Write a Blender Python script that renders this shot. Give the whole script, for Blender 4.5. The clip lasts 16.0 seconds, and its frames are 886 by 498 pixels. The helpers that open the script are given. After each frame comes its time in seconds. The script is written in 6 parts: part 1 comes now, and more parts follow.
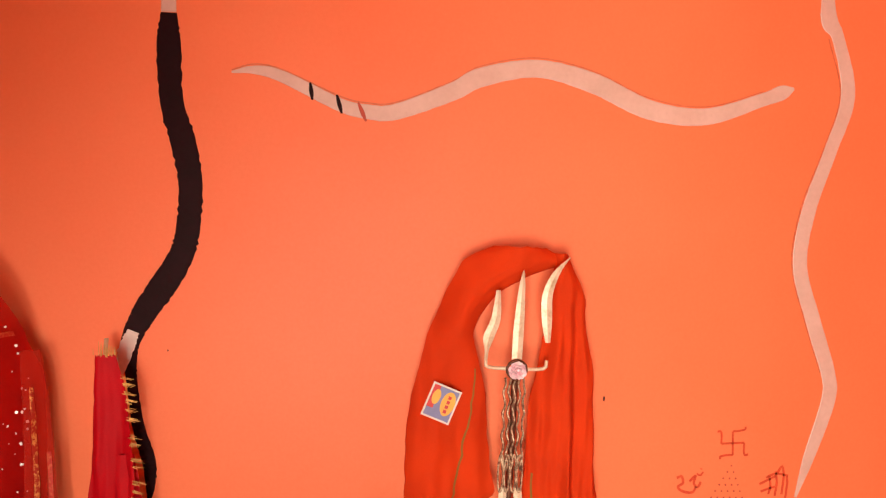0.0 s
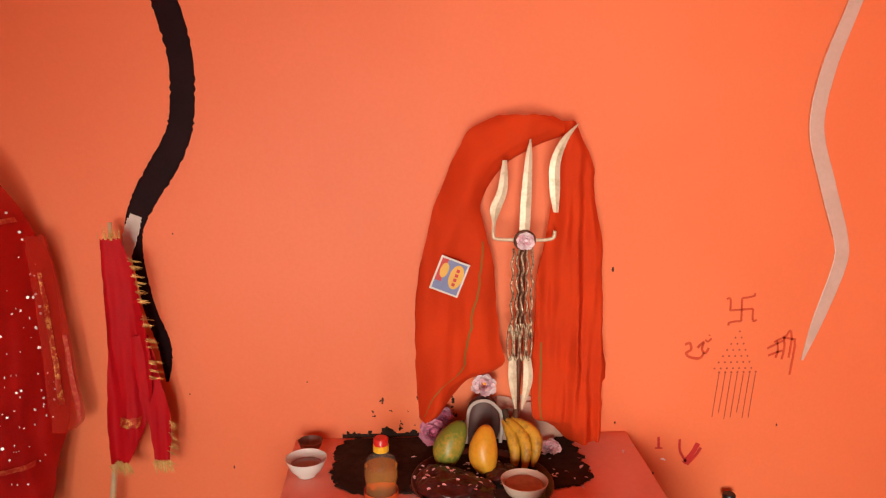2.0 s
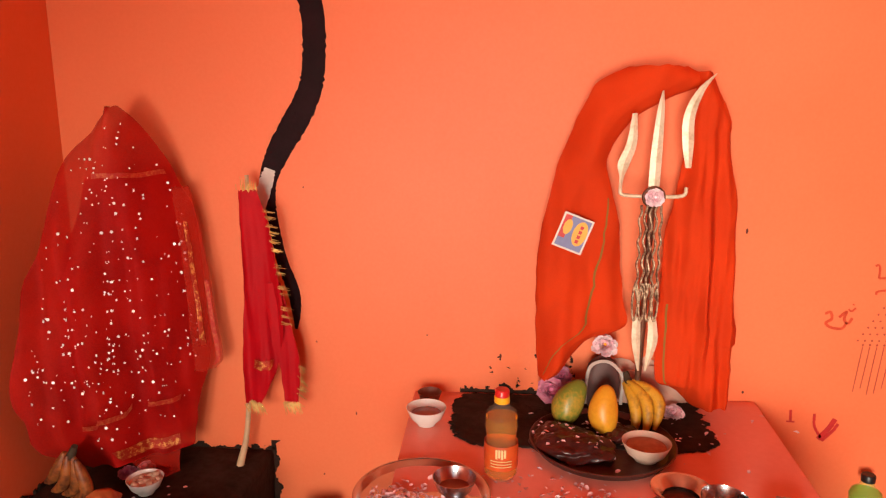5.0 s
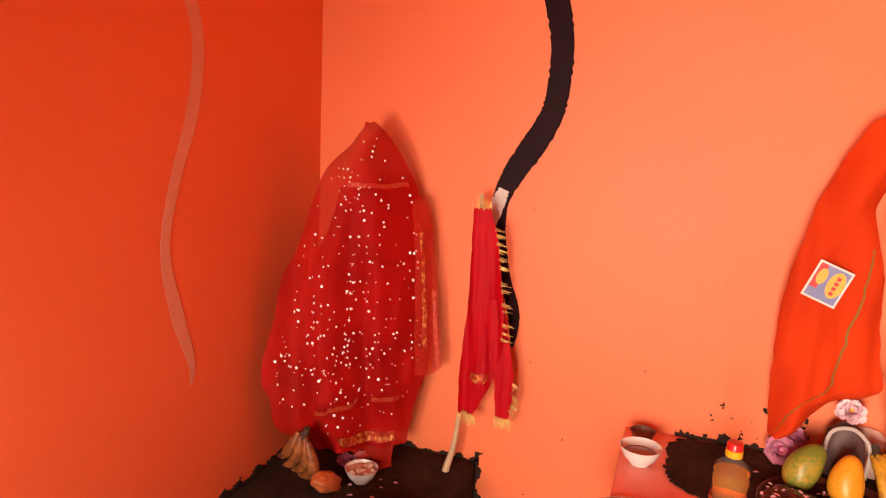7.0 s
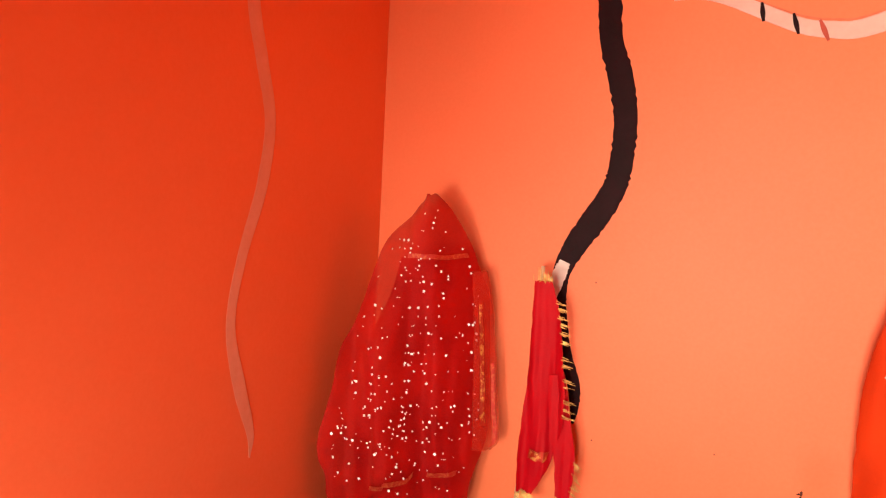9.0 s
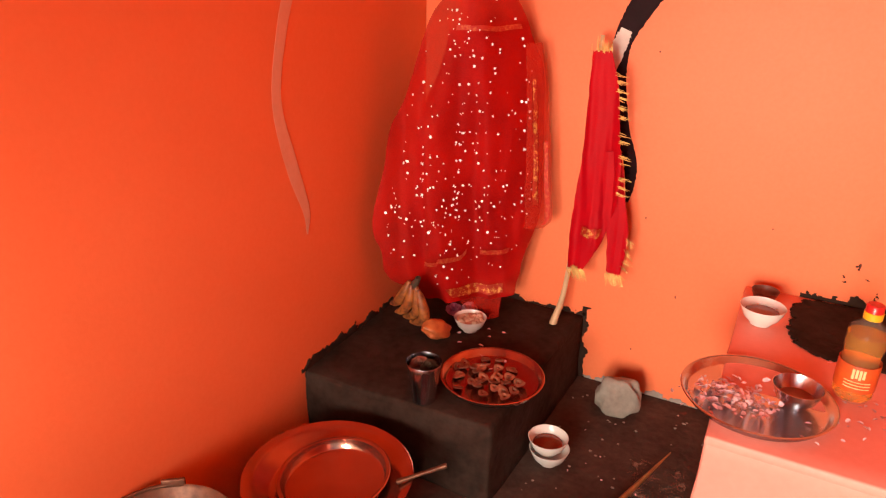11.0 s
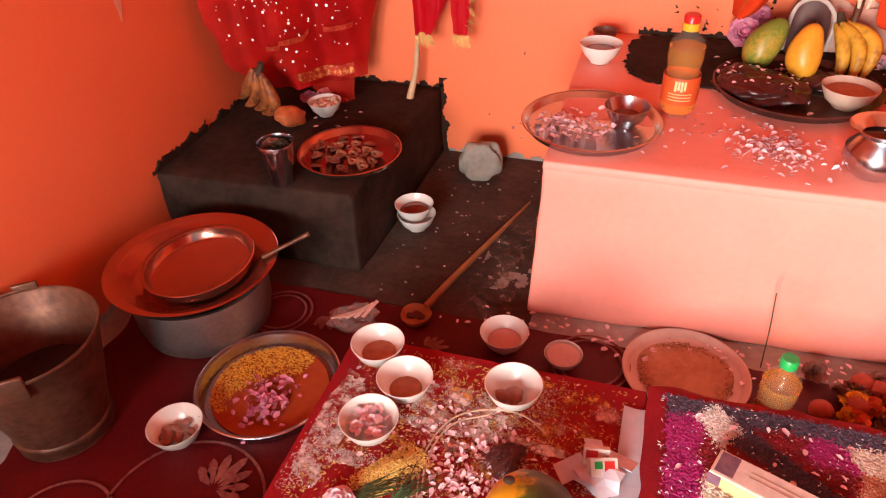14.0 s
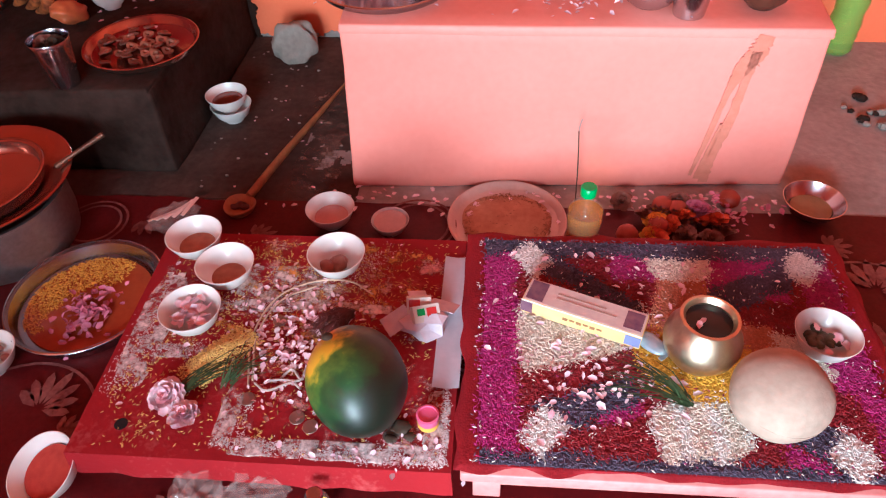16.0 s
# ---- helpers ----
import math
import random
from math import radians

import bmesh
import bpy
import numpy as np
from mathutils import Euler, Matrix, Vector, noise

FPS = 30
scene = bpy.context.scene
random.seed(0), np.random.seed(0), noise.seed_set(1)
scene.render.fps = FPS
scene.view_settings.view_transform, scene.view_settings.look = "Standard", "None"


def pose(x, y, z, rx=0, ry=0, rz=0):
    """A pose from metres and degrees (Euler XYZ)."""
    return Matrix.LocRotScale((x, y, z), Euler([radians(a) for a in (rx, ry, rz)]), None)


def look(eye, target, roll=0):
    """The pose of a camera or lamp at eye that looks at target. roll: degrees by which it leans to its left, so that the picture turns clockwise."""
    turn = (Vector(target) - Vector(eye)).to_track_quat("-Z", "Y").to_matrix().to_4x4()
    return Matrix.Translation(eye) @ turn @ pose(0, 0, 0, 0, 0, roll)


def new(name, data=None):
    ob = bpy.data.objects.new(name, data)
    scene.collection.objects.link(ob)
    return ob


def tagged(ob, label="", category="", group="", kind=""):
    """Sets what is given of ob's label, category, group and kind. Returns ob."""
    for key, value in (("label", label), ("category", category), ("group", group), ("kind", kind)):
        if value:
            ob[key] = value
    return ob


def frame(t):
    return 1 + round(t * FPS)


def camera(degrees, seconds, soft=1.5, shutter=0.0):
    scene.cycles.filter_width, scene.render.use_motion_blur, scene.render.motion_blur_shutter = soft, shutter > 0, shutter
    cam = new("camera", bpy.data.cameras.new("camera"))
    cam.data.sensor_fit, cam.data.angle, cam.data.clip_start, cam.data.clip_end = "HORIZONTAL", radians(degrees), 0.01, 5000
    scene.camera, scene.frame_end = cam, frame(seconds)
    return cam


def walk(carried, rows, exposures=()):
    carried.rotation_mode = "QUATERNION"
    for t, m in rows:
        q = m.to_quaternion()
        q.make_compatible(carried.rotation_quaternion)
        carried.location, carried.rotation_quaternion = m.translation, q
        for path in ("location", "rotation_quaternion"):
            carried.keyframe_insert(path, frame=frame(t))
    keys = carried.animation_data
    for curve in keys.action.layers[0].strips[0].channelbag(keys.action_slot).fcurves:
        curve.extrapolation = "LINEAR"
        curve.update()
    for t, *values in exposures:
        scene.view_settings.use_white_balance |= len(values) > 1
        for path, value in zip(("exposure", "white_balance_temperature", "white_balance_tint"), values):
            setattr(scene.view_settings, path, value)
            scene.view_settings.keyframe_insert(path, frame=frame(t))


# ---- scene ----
cam = camera(65.5, 16.0, soft=1.2)
PATH = [
    (0, (0.03, -0.128, 1.42), (0.203, 1.864, 1.375), 2.4),
    (0.5, (0.033, -0.114, 1.397), (0.204, 1.872, 1.239), 2.5),
    (1, (0.043, -0.103, 1.389), (0.184, 1.871, 1.098), 1.9),
    (1.5, (0.042, -0.097, 1.359), (0.204, 1.865, 1.009), 1.1),
    (2, (0.041, -0.096, 1.341), (0.197, 1.871, 1.011), 0.5),
    (2.5, (0.037, -0.096, 1.313), (0.199, 1.862, 0.937), 0.2),
    (3, (0.034, -0.096, 1.301), (0.186, 1.86, 0.912), -0.4),
    (3.2, (0.036, -0.096, 1.297), (0.193, 1.859, 0.903), -0.2),
    (5.3, (-0.027, -0.102, 1.292), (-0.277, 1.84, 0.883), 0.8),
    (5.5, (-0.059, -0.106, 1.299), (-0.384, 1.826, 0.896), 1.4),
    (6, (-0.09, -0.119, 1.298), (-0.596, 1.775, 0.905), 1.7),
    (6.5, (-0.125, -0.127, 1.316), (-0.7, 1.748, 0.923), 2.2),
    (7, (-0.131, -0.137, 1.307), (-0.789, 1.715, 0.938), 2.9),
    (7.5, (-0.139, -0.14, 1.321), (-0.865, 1.693, 0.987), 3.2),
    (8, (-0.168, -0.155, 1.332), (-0.926, 1.685, 1.13), 3.5),
    (8.2, (-0.199, -0.158, 1.343), (-0.968, 1.68, 1.175), 3.0),
    (10.3, (-0.16, -0.094, 1.321), (-0.968, 1.65, 0.767), 2.2),
    (10.5, (-0.169, -0.096, 1.3), (-0.97, 1.622, 0.663), 1.8),
    (10.8, (-0.186, -0.113, 1.281), (-1.003, 1.567, 0.565), 1.9),
    (11, (-0.181, -0.107, 1.27), (-1.036, 1.53, 0.503), 1.1),
    (11.5, (-0.185, -0.121, 1.247), (-1.033, 1.47, 0.382), 1.0),
    (12, (-0.178, -0.131, 1.219), (-1.031, 1.409, 0.27), 0.4),
    (12.5, (-0.166, -0.14, 1.179), (-0.966, 1.365, 0.133), -0.3),
    (13, (-0.132, -0.138, 1.158), (-0.865, 1.357, 0.051), -1.5),
    (13.5, (-0.086, -0.129, 1.141), (-0.714, 1.372, -0.022), -2.1),
    (14, (-0.039, -0.127, 1.13), (-0.55, 1.395, -0.063), -2.4),
    (14.5, (0.002, -0.126, 1.119), (-0.4, 1.399, -0.111), -2.2),
    (14.6, (0.011, -0.13, 1.11), (-0.366, 1.39, -0.133), -2.0),
    (15, (0.035, -0.133, 1.094), (-0.259, 1.345, -0.221), -1.8),
    (15.5, (0.062, -0.14, 1.081), (-0.178, 1.307, -0.278), -2.7),
    (16, (0.089, -0.145, 1.068), (-0.053, 1.262, -0.346), -2.3),
]
EXPOSURES = [(0, -0.68, 7700, 10), (1.5, -0.88, 6900, -2), (3, -0.85, 6500, -6), (5.5, -0.55, 7600, 9), (8, -0.25, 8000, 13), (11, -0.18, 8000, 14), (12.5, -0.08, 7400, 12), (14, -0.18, 6600, 8), (15, -0.4, 5700, 4), (16, -0.4, 4900, -3)]
walk(cam, [(t, look(eye, target, roll)) for t, eye, target, roll in PATH], EXPOSURES)

# ---- light ----
world = bpy.data.worlds.new("sky")
scene.world = world
world.use_nodes = True
wn = world.node_tree.nodes
sky = wn.new("ShaderNodeTexSky")
sky.sky_type = "NISHITA"
sky.sun_disc = False
sky.sun_elevation, sky.sun_rotation = radians(50), radians(200)
wn["Background"].inputs["Strength"].default_value = 0.12
world.node_tree.links.new(sky.outputs["Color"], wn["Background"].inputs["Color"])


def area(name, place, target, sx, sy, watts, color):
    data = bpy.data.lights.new(name, "AREA")
    data.shape, data.size, data.size_y, data.energy, data.color = "RECTANGLE", sx, sy, watts, color
    ob = new(name, data)
    ob.matrix_world = look(place, target)
    return ob


area("doorway_daylight", (-0.5, -2.3, 0.92), (-0.4, 0.0, 0.8), 1.1, 1.3, 340, (1.0, 0.95, 0.9))
# Added fill lamp that lifts the lower left wall; no known source there
area("window_daylight", (-0.9, -0.82, 0.8), (-1.22, 0.5, 0.62), 0.46, 0.5, 0.75, (1.0, 0.93, 0.85))


# ---- materials ----
def mat(name, a, b=None, rough=0.6, metal=0.0, scale=6.0, fine=70.0, bump=0.15, mixlo=0.35, mixhi=0.65, vary=0.0, trans=0.0, ior=1.45, sheen=0.0, coat=0.0, island=False, spec=0.5, alpha=1.0):
    """Two colours mixed by a broad and a fine noise, with fine relief."""
    m = bpy.data.materials.new(name)
    m.use_nodes = True
    nt = m.node_tree
    n, l = nt.nodes, nt.links
    p = n["Principled BSDF"]
    b = b or tuple(c * 0.8 for c in a)
    co = n.new("ShaderNodeTexCoord")
    big, small = n.new("ShaderNodeTexNoise"), n.new("ShaderNodeTexNoise")
    big.inputs["Scale"].default_value, big.inputs["Detail"].default_value = scale, 5
    small.inputs["Scale"].default_value, small.inputs["Detail"].default_value = fine, 4
    for t in (big, small):
        l.new(co.outputs["Object"], t.inputs["Vector"])
    add = n.new("ShaderNodeMix")
    add.inputs[0].default_value = 0.35
    l.new(big.outputs["Fac"], add.inputs[2])
    l.new(small.outputs["Fac"], add.inputs[3])
    ramp = n.new("ShaderNodeMapRange")
    ramp.inputs["From Min"].default_value, ramp.inputs["From Max"].default_value = mixlo, mixhi
    l.new(add.outputs[0], ramp.inputs["Value"])
    mix = n.new("ShaderNodeMix")
    mix.data_type = "RGBA"
    mix.inputs[6].default_value, mix.inputs[7].default_value = (*a, 1), (*b, 1)
    l.new(ramp.outputs[0], mix.inputs[0])
    color = mix.outputs[2]
    if vary:
        if island:
            rnd = n.new("ShaderNodeNewGeometry").outputs["Random Per Island"]
        else:
            rnd = n.new("ShaderNodeObjectInfo").outputs["Random"]
        rng = n.new("ShaderNodeMapRange")
        rng.inputs["To Min"].default_value, rng.inputs["To Max"].default_value = 1 - vary, 1 + vary * 0.6
        l.new(rnd, rng.inputs["Value"])
        hsv = n.new("ShaderNodeHueSaturation")
        l.new(rng.outputs[0], hsv.inputs["Value"])
        l.new(color, hsv.inputs["Color"])
        color = hsv.outputs["Color"]
    l.new(color, p.inputs["Base Color"])
    rr = n.new("ShaderNodeMapRange")
    rr.inputs["To Min"].default_value, rr.inputs["To Max"].default_value = max(0.02, rough - 0.08), min(1, rough + 0.08)
    l.new(small.outputs["Fac"], rr.inputs["Value"])
    l.new(rr.outputs[0], p.inputs["Roughness"])
    p.inputs["Metallic"].default_value = metal
    p.inputs["Transmission Weight"].default_value = trans
    p.inputs["IOR"].default_value = ior
    p.inputs["Sheen Weight"].default_value = sheen
    p.inputs["Coat Weight"].default_value = coat
    p.inputs["Alpha"].default_value = alpha
    p.inputs["Specular IOR Level"].default_value = spec
    if bump:
        bm_ = n.new("ShaderNodeBump")
        bm_.inputs["Strength"].default_value, bm_.inputs["Distance"].default_value = bump, 0.004
        l.new(small.outputs["Fac"], bm_.inputs["Height"])
        l.new(bm_.outputs[0], p.inputs["Normal"])
    return m


PAINT = mat("orange_wall_paint", (0.86, 0.197, 0.082), (0.83, 0.178, 0.07), rough=0.55, scale=2.5, fine=90, bump=0.08)
PLINTH = mat("salmon_plinth_paint", (0.85, 0.30, 0.24), (0.80, 0.265, 0.21), rough=0.55, scale=4, fine=60, bump=0.12)
# Assumed ceiling colour, picked to make the bounced light redder
CEIL = mat("orange_bounce_ceiling", (0.84, 0.28, 0.15), rough=0.8)
MUD = mat("dark_mud_plaster", (0.046, 0.026, 0.02), (0.02, 0.011, 0.008), spec=0.15, rough=0.9, scale=9, fine=45, bump=0.7)
CEMENT = mat("bare_cement", (0.42, 0.37, 0.34), (0.25, 0.21, 0.19), rough=0.75, scale=5, fine=50, bump=0.4)
SHEET = mat("red_printed_sheet", (0.115, 0.0045, 0.006), (0.075, 0.003, 0.004), rough=0.5, scale=4, fine=120, bump=0.1, spec=0.25)
MOTIF = mat("faded_motif_print", (0.27, 0.1, 0.085), (0.15, 0.03, 0.028), rough=0.6, scale=30, fine=120)
RED_CLOTH = mat("red_table_cloth", (0.27, 0.010, 0.016), (0.18, 0.006, 0.011), rough=0.75, scale=7, fine=260, bump=0.25, spec=0.2)
DUSTED = mat("dusted_red_cloth", (0.27, 0.008, 0.013), (0.42, 0.085, 0.08), rough=0.8, scale=9, fine=110, bump=0.25, mixlo=0.54, mixhi=0.76, spec=0.2)
WOOD = mat("pink_painted_wood", (0.75, 0.3, 0.27), (0.6, 0.18, 0.17), rough=0.5, scale=12)
ORANGE_CLOTH = mat("orange_cotton", (0.62, 0.045, 0.009), (0.5, 0.034, 0.008), rough=0.85, scale=6, fine=400, bump=0.2, spec=0.15)
GREEN_EDGE = mat("green_woven_stripe", (0.3, 0.1, 0.015), (0.22, 0.12, 0.02), rough=0.85, scale=40)
VEIL = mat("red_veil_net", (0.5, 0.008, 0.007), (0.33, 0.004, 0.005), rough=0.7, scale=7, fine=300, bump=0.2, spec=0.15, alpha=0.8)
VEIL_THIN = mat("thin_red_veil_net", (0.55, 0.03, 0.016), (0.5, 0.02, 0.012), rough=0.7, scale=7, fine=300, bump=0.2, spec=0.15, alpha=0.55)
CHUNRI = mat("crimson_satin", (0.5, 0.004, 0.012), (0.38, 0.003, 0.010), rough=0.6, fine=300, bump=0.1, spec=0.15)
GOLD = mat("gold_tinsel", (0.7, 0.42, 0.15), (0.45, 0.22, 0.07), rough=0.3, metal=0.9, scale=60, fine=300, bump=0.6)
SEQUIN = mat("silver_sequin", (0.95, 0.86, 0.82), rough=0.4, metal=0.1, bump=0)
BLACK_PAINT = mat("black_paint", (0.012, 0.002, 0.003), (0.018, 0.003, 0.005), rough=0.55, scale=20, bump=0.3, spec=0.1)
CREAM_PAINT = mat("cream_paint", (0.66, 0.45, 0.39), (0.58, 0.38, 0.32), rough=0.5, scale=12)
FAINT_PAINT = mat("thin_cream_paint", (0.76, 0.36, 0.25), (0.72, 0.31, 0.2), rough=0.5, scale=10)
WHITE_PAINT = mat("white_paint", (0.75, 0.66, 0.6), rough=0.5)
RED_INK = mat("vermilion_paste", (0.68, 0.085, 0.03), (0.55, 0.05, 0.02), rough=0.7, scale=40)
DARK_INK = mat("dark_red_paste", (0.36, 0.05, 0.03), (0.48, 0.08, 0.045), rough=0.7, scale=40)
CHINA = mat("white_glazed_china", (0.78, 0.75, 0.71), (0.74, 0.70, 0.66), rough=0.22, scale=10, bump=0.02)
STEEL = mat("stainless_steel", (0.58, 0.59, 0.62), (0.53, 0.54, 0.57), rough=0.22, metal=1.0, scale=4, fine=14, bump=0.0)
ALU = mat("dull_aluminium", (0.42, 0.36, 0.34), (0.28, 0.23, 0.22), rough=0.45, metal=0.9, scale=8, fine=90, bump=0.1)
IRON = mat("galvanised_iron", (0.2, 0.085, 0.05), (0.075, 0.028, 0.018), rough=0.5, metal=0.55, scale=9, fine=60, bump=0.2)
BRASS = mat("brushed_brass", (0.72, 0.62, 0.44), (0.6, 0.5, 0.34), rough=0.34, metal=1.0, scale=8, fine=200, bump=0.05)
TRIDENT = mat("worn_silver_paint", (0.74, 0.62, 0.46), (0.5, 0.36, 0.22), rough=0.45, metal=0.15, scale=30, fine=120, bump=0.2, mixlo=0.45, mixhi=0.75)


# ---- builders ----
def part(name, bm, material, parent=None, label="", smooth=True):
    me = bpy.data.meshes.new(name)
    bmesh.ops.recalc_face_normals(bm, faces=bm.faces)
    bm.to_mesh(me)
    bm.free()
    for m in material if isinstance(material, (list, tuple)) else (material,):
        me.materials.append(m)
    if smooth:
        for f in me.polygons:
            f.use_smooth = True
        me.set_sharp_from_angle(angle=radians(48))
    ob = new(name, me)
    if parent:
        ob.parent = parent
    if label:
        ob["label"] = label
    return ob


def thing(name, label, category, place=(0, 0, 0), turn=0, group=""):
    ob = new(name)
    ob.empty_display_size = 0.05
    ob.matrix_world = pose(*place, 0, 0, turn)
    return tagged(ob, label, category, group)


def solo(name, bm, material, label, category, place=(0, 0, 0), rot=(0, 0, 0), group="", kind="", smooth=True):
    ob = part(name, bm, material, None, "", smooth)
    ob.matrix_world = pose(*place, *rot)
    return tagged(ob, label, category, group, kind)


def box(x0, x1, y0, y1, z0, z1, bevel=0.0, bm=None, seg=2):
    own = bm is None
    bm = bm or bmesh.new()
    r = bmesh.ops.create_cube(bm, size=1, matrix=Matrix.LocRotScale(((x0 + x1) / 2, (y0 + y1) / 2, (z0 + z1) / 2), None, (x1 - x0, y1 - y0, z1 - z0)))
    if bevel:
        edges = list({e for v in r["verts"] for e in v.link_edges})
        bmesh.ops.bevel(bm, geom=edges, offset=bevel, segments=seg, affect="EDGES", profile=0.5)
    return bm


def lathe(profile, seg=36, bm=None, at=(0, 0, 0), wob=0.0):
    bm = bm or bmesh.new()
    rings = []
    for r, z in profile:
        if r < 1e-5:
            rings.append([bm.verts.new((at[0], at[1], at[2] + z))])
        else:
            rings.append([bm.verts.new((at[0] + r * (1 + wob * math.sin(3 * a + z * 40)) * math.cos(a), at[1] + r * (1 + wob * math.sin(3 * a + z * 40)) * math.sin(a), at[2] + z)) for a in (2 * math.pi * i / seg for i in range(seg))])
    for a, b in zip(rings, rings[1:]):
        for i in range(seg):
            j = (i + 1) % seg
            if len(a) == 1 and len(b) == 1:
                continue
            if len(a) == 1:
                bm.faces.new((a[0], b[i], b[j]))
            elif len(b) == 1:
                bm.faces.new((a[i], a[j], b[0]))
            else:
                bm.faces.new((a[i], a[j], b[j], b[i]))
    return bm


def smooth_line(points, steps=8):
    """A Catmull-Rom line through points of any dimension."""
    p = [np.array(q, float) for q in points]
    p = [2 * p[0] - p[1]] + p + [2 * p[-1] - p[-2]]
    out = []
    for i in range(1, len(p) - 2):
        for k in range(steps):
            t = k / steps
            out.append(0.5 * (2 * p[i] + (p[i + 1] - p[i - 1]) * t + (2 * p[i - 1] - 5 * p[i] + 4 * p[i + 1] - p[i + 2]) * t * t + (3 * p[i] - p[i - 1] - 3 * p[i + 1] + p[i + 2]) * t ** 3))
    out.append(p[-2])
    return out


def tube(points, radius, seg=8, bm=None, steps=6, flat=1.0):
    """A tube along points (x, y, z) or (x, y, z, r)."""
    bm = bm or bmesh.new()
    line = smooth_line(points, steps)
    rings = []
    for i, q in enumerate(line):
        c = Vector(q[:3])
        d = (Vector(line[min(i + 1, len(line) - 1)][:3]) - Vector(line[max(i - 1, 0)][:3])).normalized()
        u = d.cross(Vector((0, 1, 0.02)))
        u = u.normalized() if u.length > 1e-4 else Vector((1, 0, 0))
        w = d.cross(u)
        r = float(q[3]) if len(q) > 3 else radius
        rings.append([bm.verts.new(c + r * (math.cos(a) * u + flat * math.sin(a) * w)) for a in (2 * math.pi * k / seg for k in range(seg))])
    for a, b in zip(rings, rings[1:]):
        for k in range(seg):
            bm.faces.new((a[k], a[(k + 1) % seg], b[(k + 1) % seg], b[k]))
    bm.faces.new(rings[0])
    bm.faces.new(rings[-1])
    return bm


def blob(size, rough=0.1, freq=2.0, sub=3, seed=0, bm=None, at=(0, 0, 0), turn=0):
    bm = bm or bmesh.new()
    r = bmesh.ops.create_icosphere(bm, subdivisions=sub, radius=1)
    rot = Matrix.Rotation(radians(turn), 3, "Z")
    for v in r["verts"]:
        k = 1 + rough * noise.noise(v.co * freq + Vector((seed * 3.7, seed, 0)))
        v.co = rot @ Vector((v.co.x * size[0] * k, v.co.y * size[1] * k, v.co.z * size[2] * k)) + Vector(at)
    return bm


def ribbon(points, normal="y", wall=0.0, thick=0.0014, ragged=0.0, seed=0):
    """A painted stroke: points (along the wall, height, half width); it stands a little proud of the wall."""
    bm = bmesh.new()
    line = smooth_line(points, 10)
    rows = []
    for i, (a, z, w) in enumerate(line):
        d = np.array(line[min(i + 1, len(line) - 1)][:2]) - np.array(line[max(i - 1, 0)][:2])
        d = d / (np.linalg.norm(d) + 1e-9)
        nx, nz = -d[1], d[0]
        j1, j2 = (ragged * noise.noise(Vector((i * 0.9, s, seed))) for s in (0, 7))
        w = max(w, 0.001)
        row = []
        for k, lift in ((-1 - j1, 0.0), (-0.9 - j1, 1.0), (0.9 + j2, 1.0), (1 + j2, 0.0)):
            p, q = a + nx * w * k, z + nz * w * k
            h = 0.0006 + lift * thick
            row.append(bm.verts.new((p, wall - h, q) if normal == "y" else (wall + h, p, q)))
        rows.append(row)
    for r1, r2 in zip(rows, rows[1:]):
        for k in range(3):
            bm.faces.new((r1[k], r1[k + 1], r2[k + 1], r2[k]))
    return bm


def patch(nx, ny, sx, sy, inside, height, plane="z"):
    """A sheet of plaster or powder on a plane: kept where inside(x, y), its rim down on the plane."""
    bm = bmesh.new()
    cells = {(i, j) for i in range(nx) for j in range(ny) if inside((i + 0.5) / nx * sx, (j + 0.5) / ny * sy)}
    vs = {}

    def vert(i, j):
        if (i, j) not in vs:
            full = all(c in cells for c in ((i, j), (i - 1, j), (i, j - 1), (i - 1, j - 1)))
            x, y = i / nx * sx, j / ny * sy
            h = height(x, y) if full else 0.0005
            vs[i, j] = bm.verts.new((x, y, h) if plane == "z" else (x, -h, y) if plane == "y" else (h, x, y))
        return vs[i, j]

    for i, j in cells:
        bm.faces.new((vert(i, j), vert(i + 1, j), vert(i + 1, j + 1), vert(i, j + 1)))
    return bm


def drape_grid(rows, depth, folds=5, amp=0.012, cols=40, steps=5, seed=0, bulge=0.0):
    """Points of hanging cloth: rows of (height, left x, right x[, left y, right y]), with uneven folds that deepen downwards."""
    line = smooth_line(rows, steps)
    grid = []
    freq = folds / max(q[2] - q[1] for q in rows)
    for i, q in enumerate(line):
        z, xl, xr = (float(c) for c in q[:3])
        yl, yr = (float(q[3]), float(q[4])) if len(q) > 3 else (depth, depth)
        row = []
        for k in range(cols + 1):
            s = k / cols
            w = amp * min(1, 0.3 + 1.4 * i / len(line))
            a = freq * (xl + (xr - xl) * s)
            f = w * (1.7 * noise.noise(Vector((a + 1.2 * z, z * 0.9, seed))) + 0.45 * noise.noise(Vector((a * 2.6, z * 1.6, seed + 4))) + 0.45 * noise.noise(Vector((a * 2, z * 9, seed + 9))))
            e = 0.004 * noise.noise(Vector((z * 25, seed, 2.0 * round(s))))
            row.append(Vector((xl + (xr - xl) * s + e, yl + (yr - yl) * s + f - bulge * math.sin(math.pi * s), z + 0.006 * noise.noise(Vector((s * 6, seed, 1))))))
        grid.append(row)
    return grid


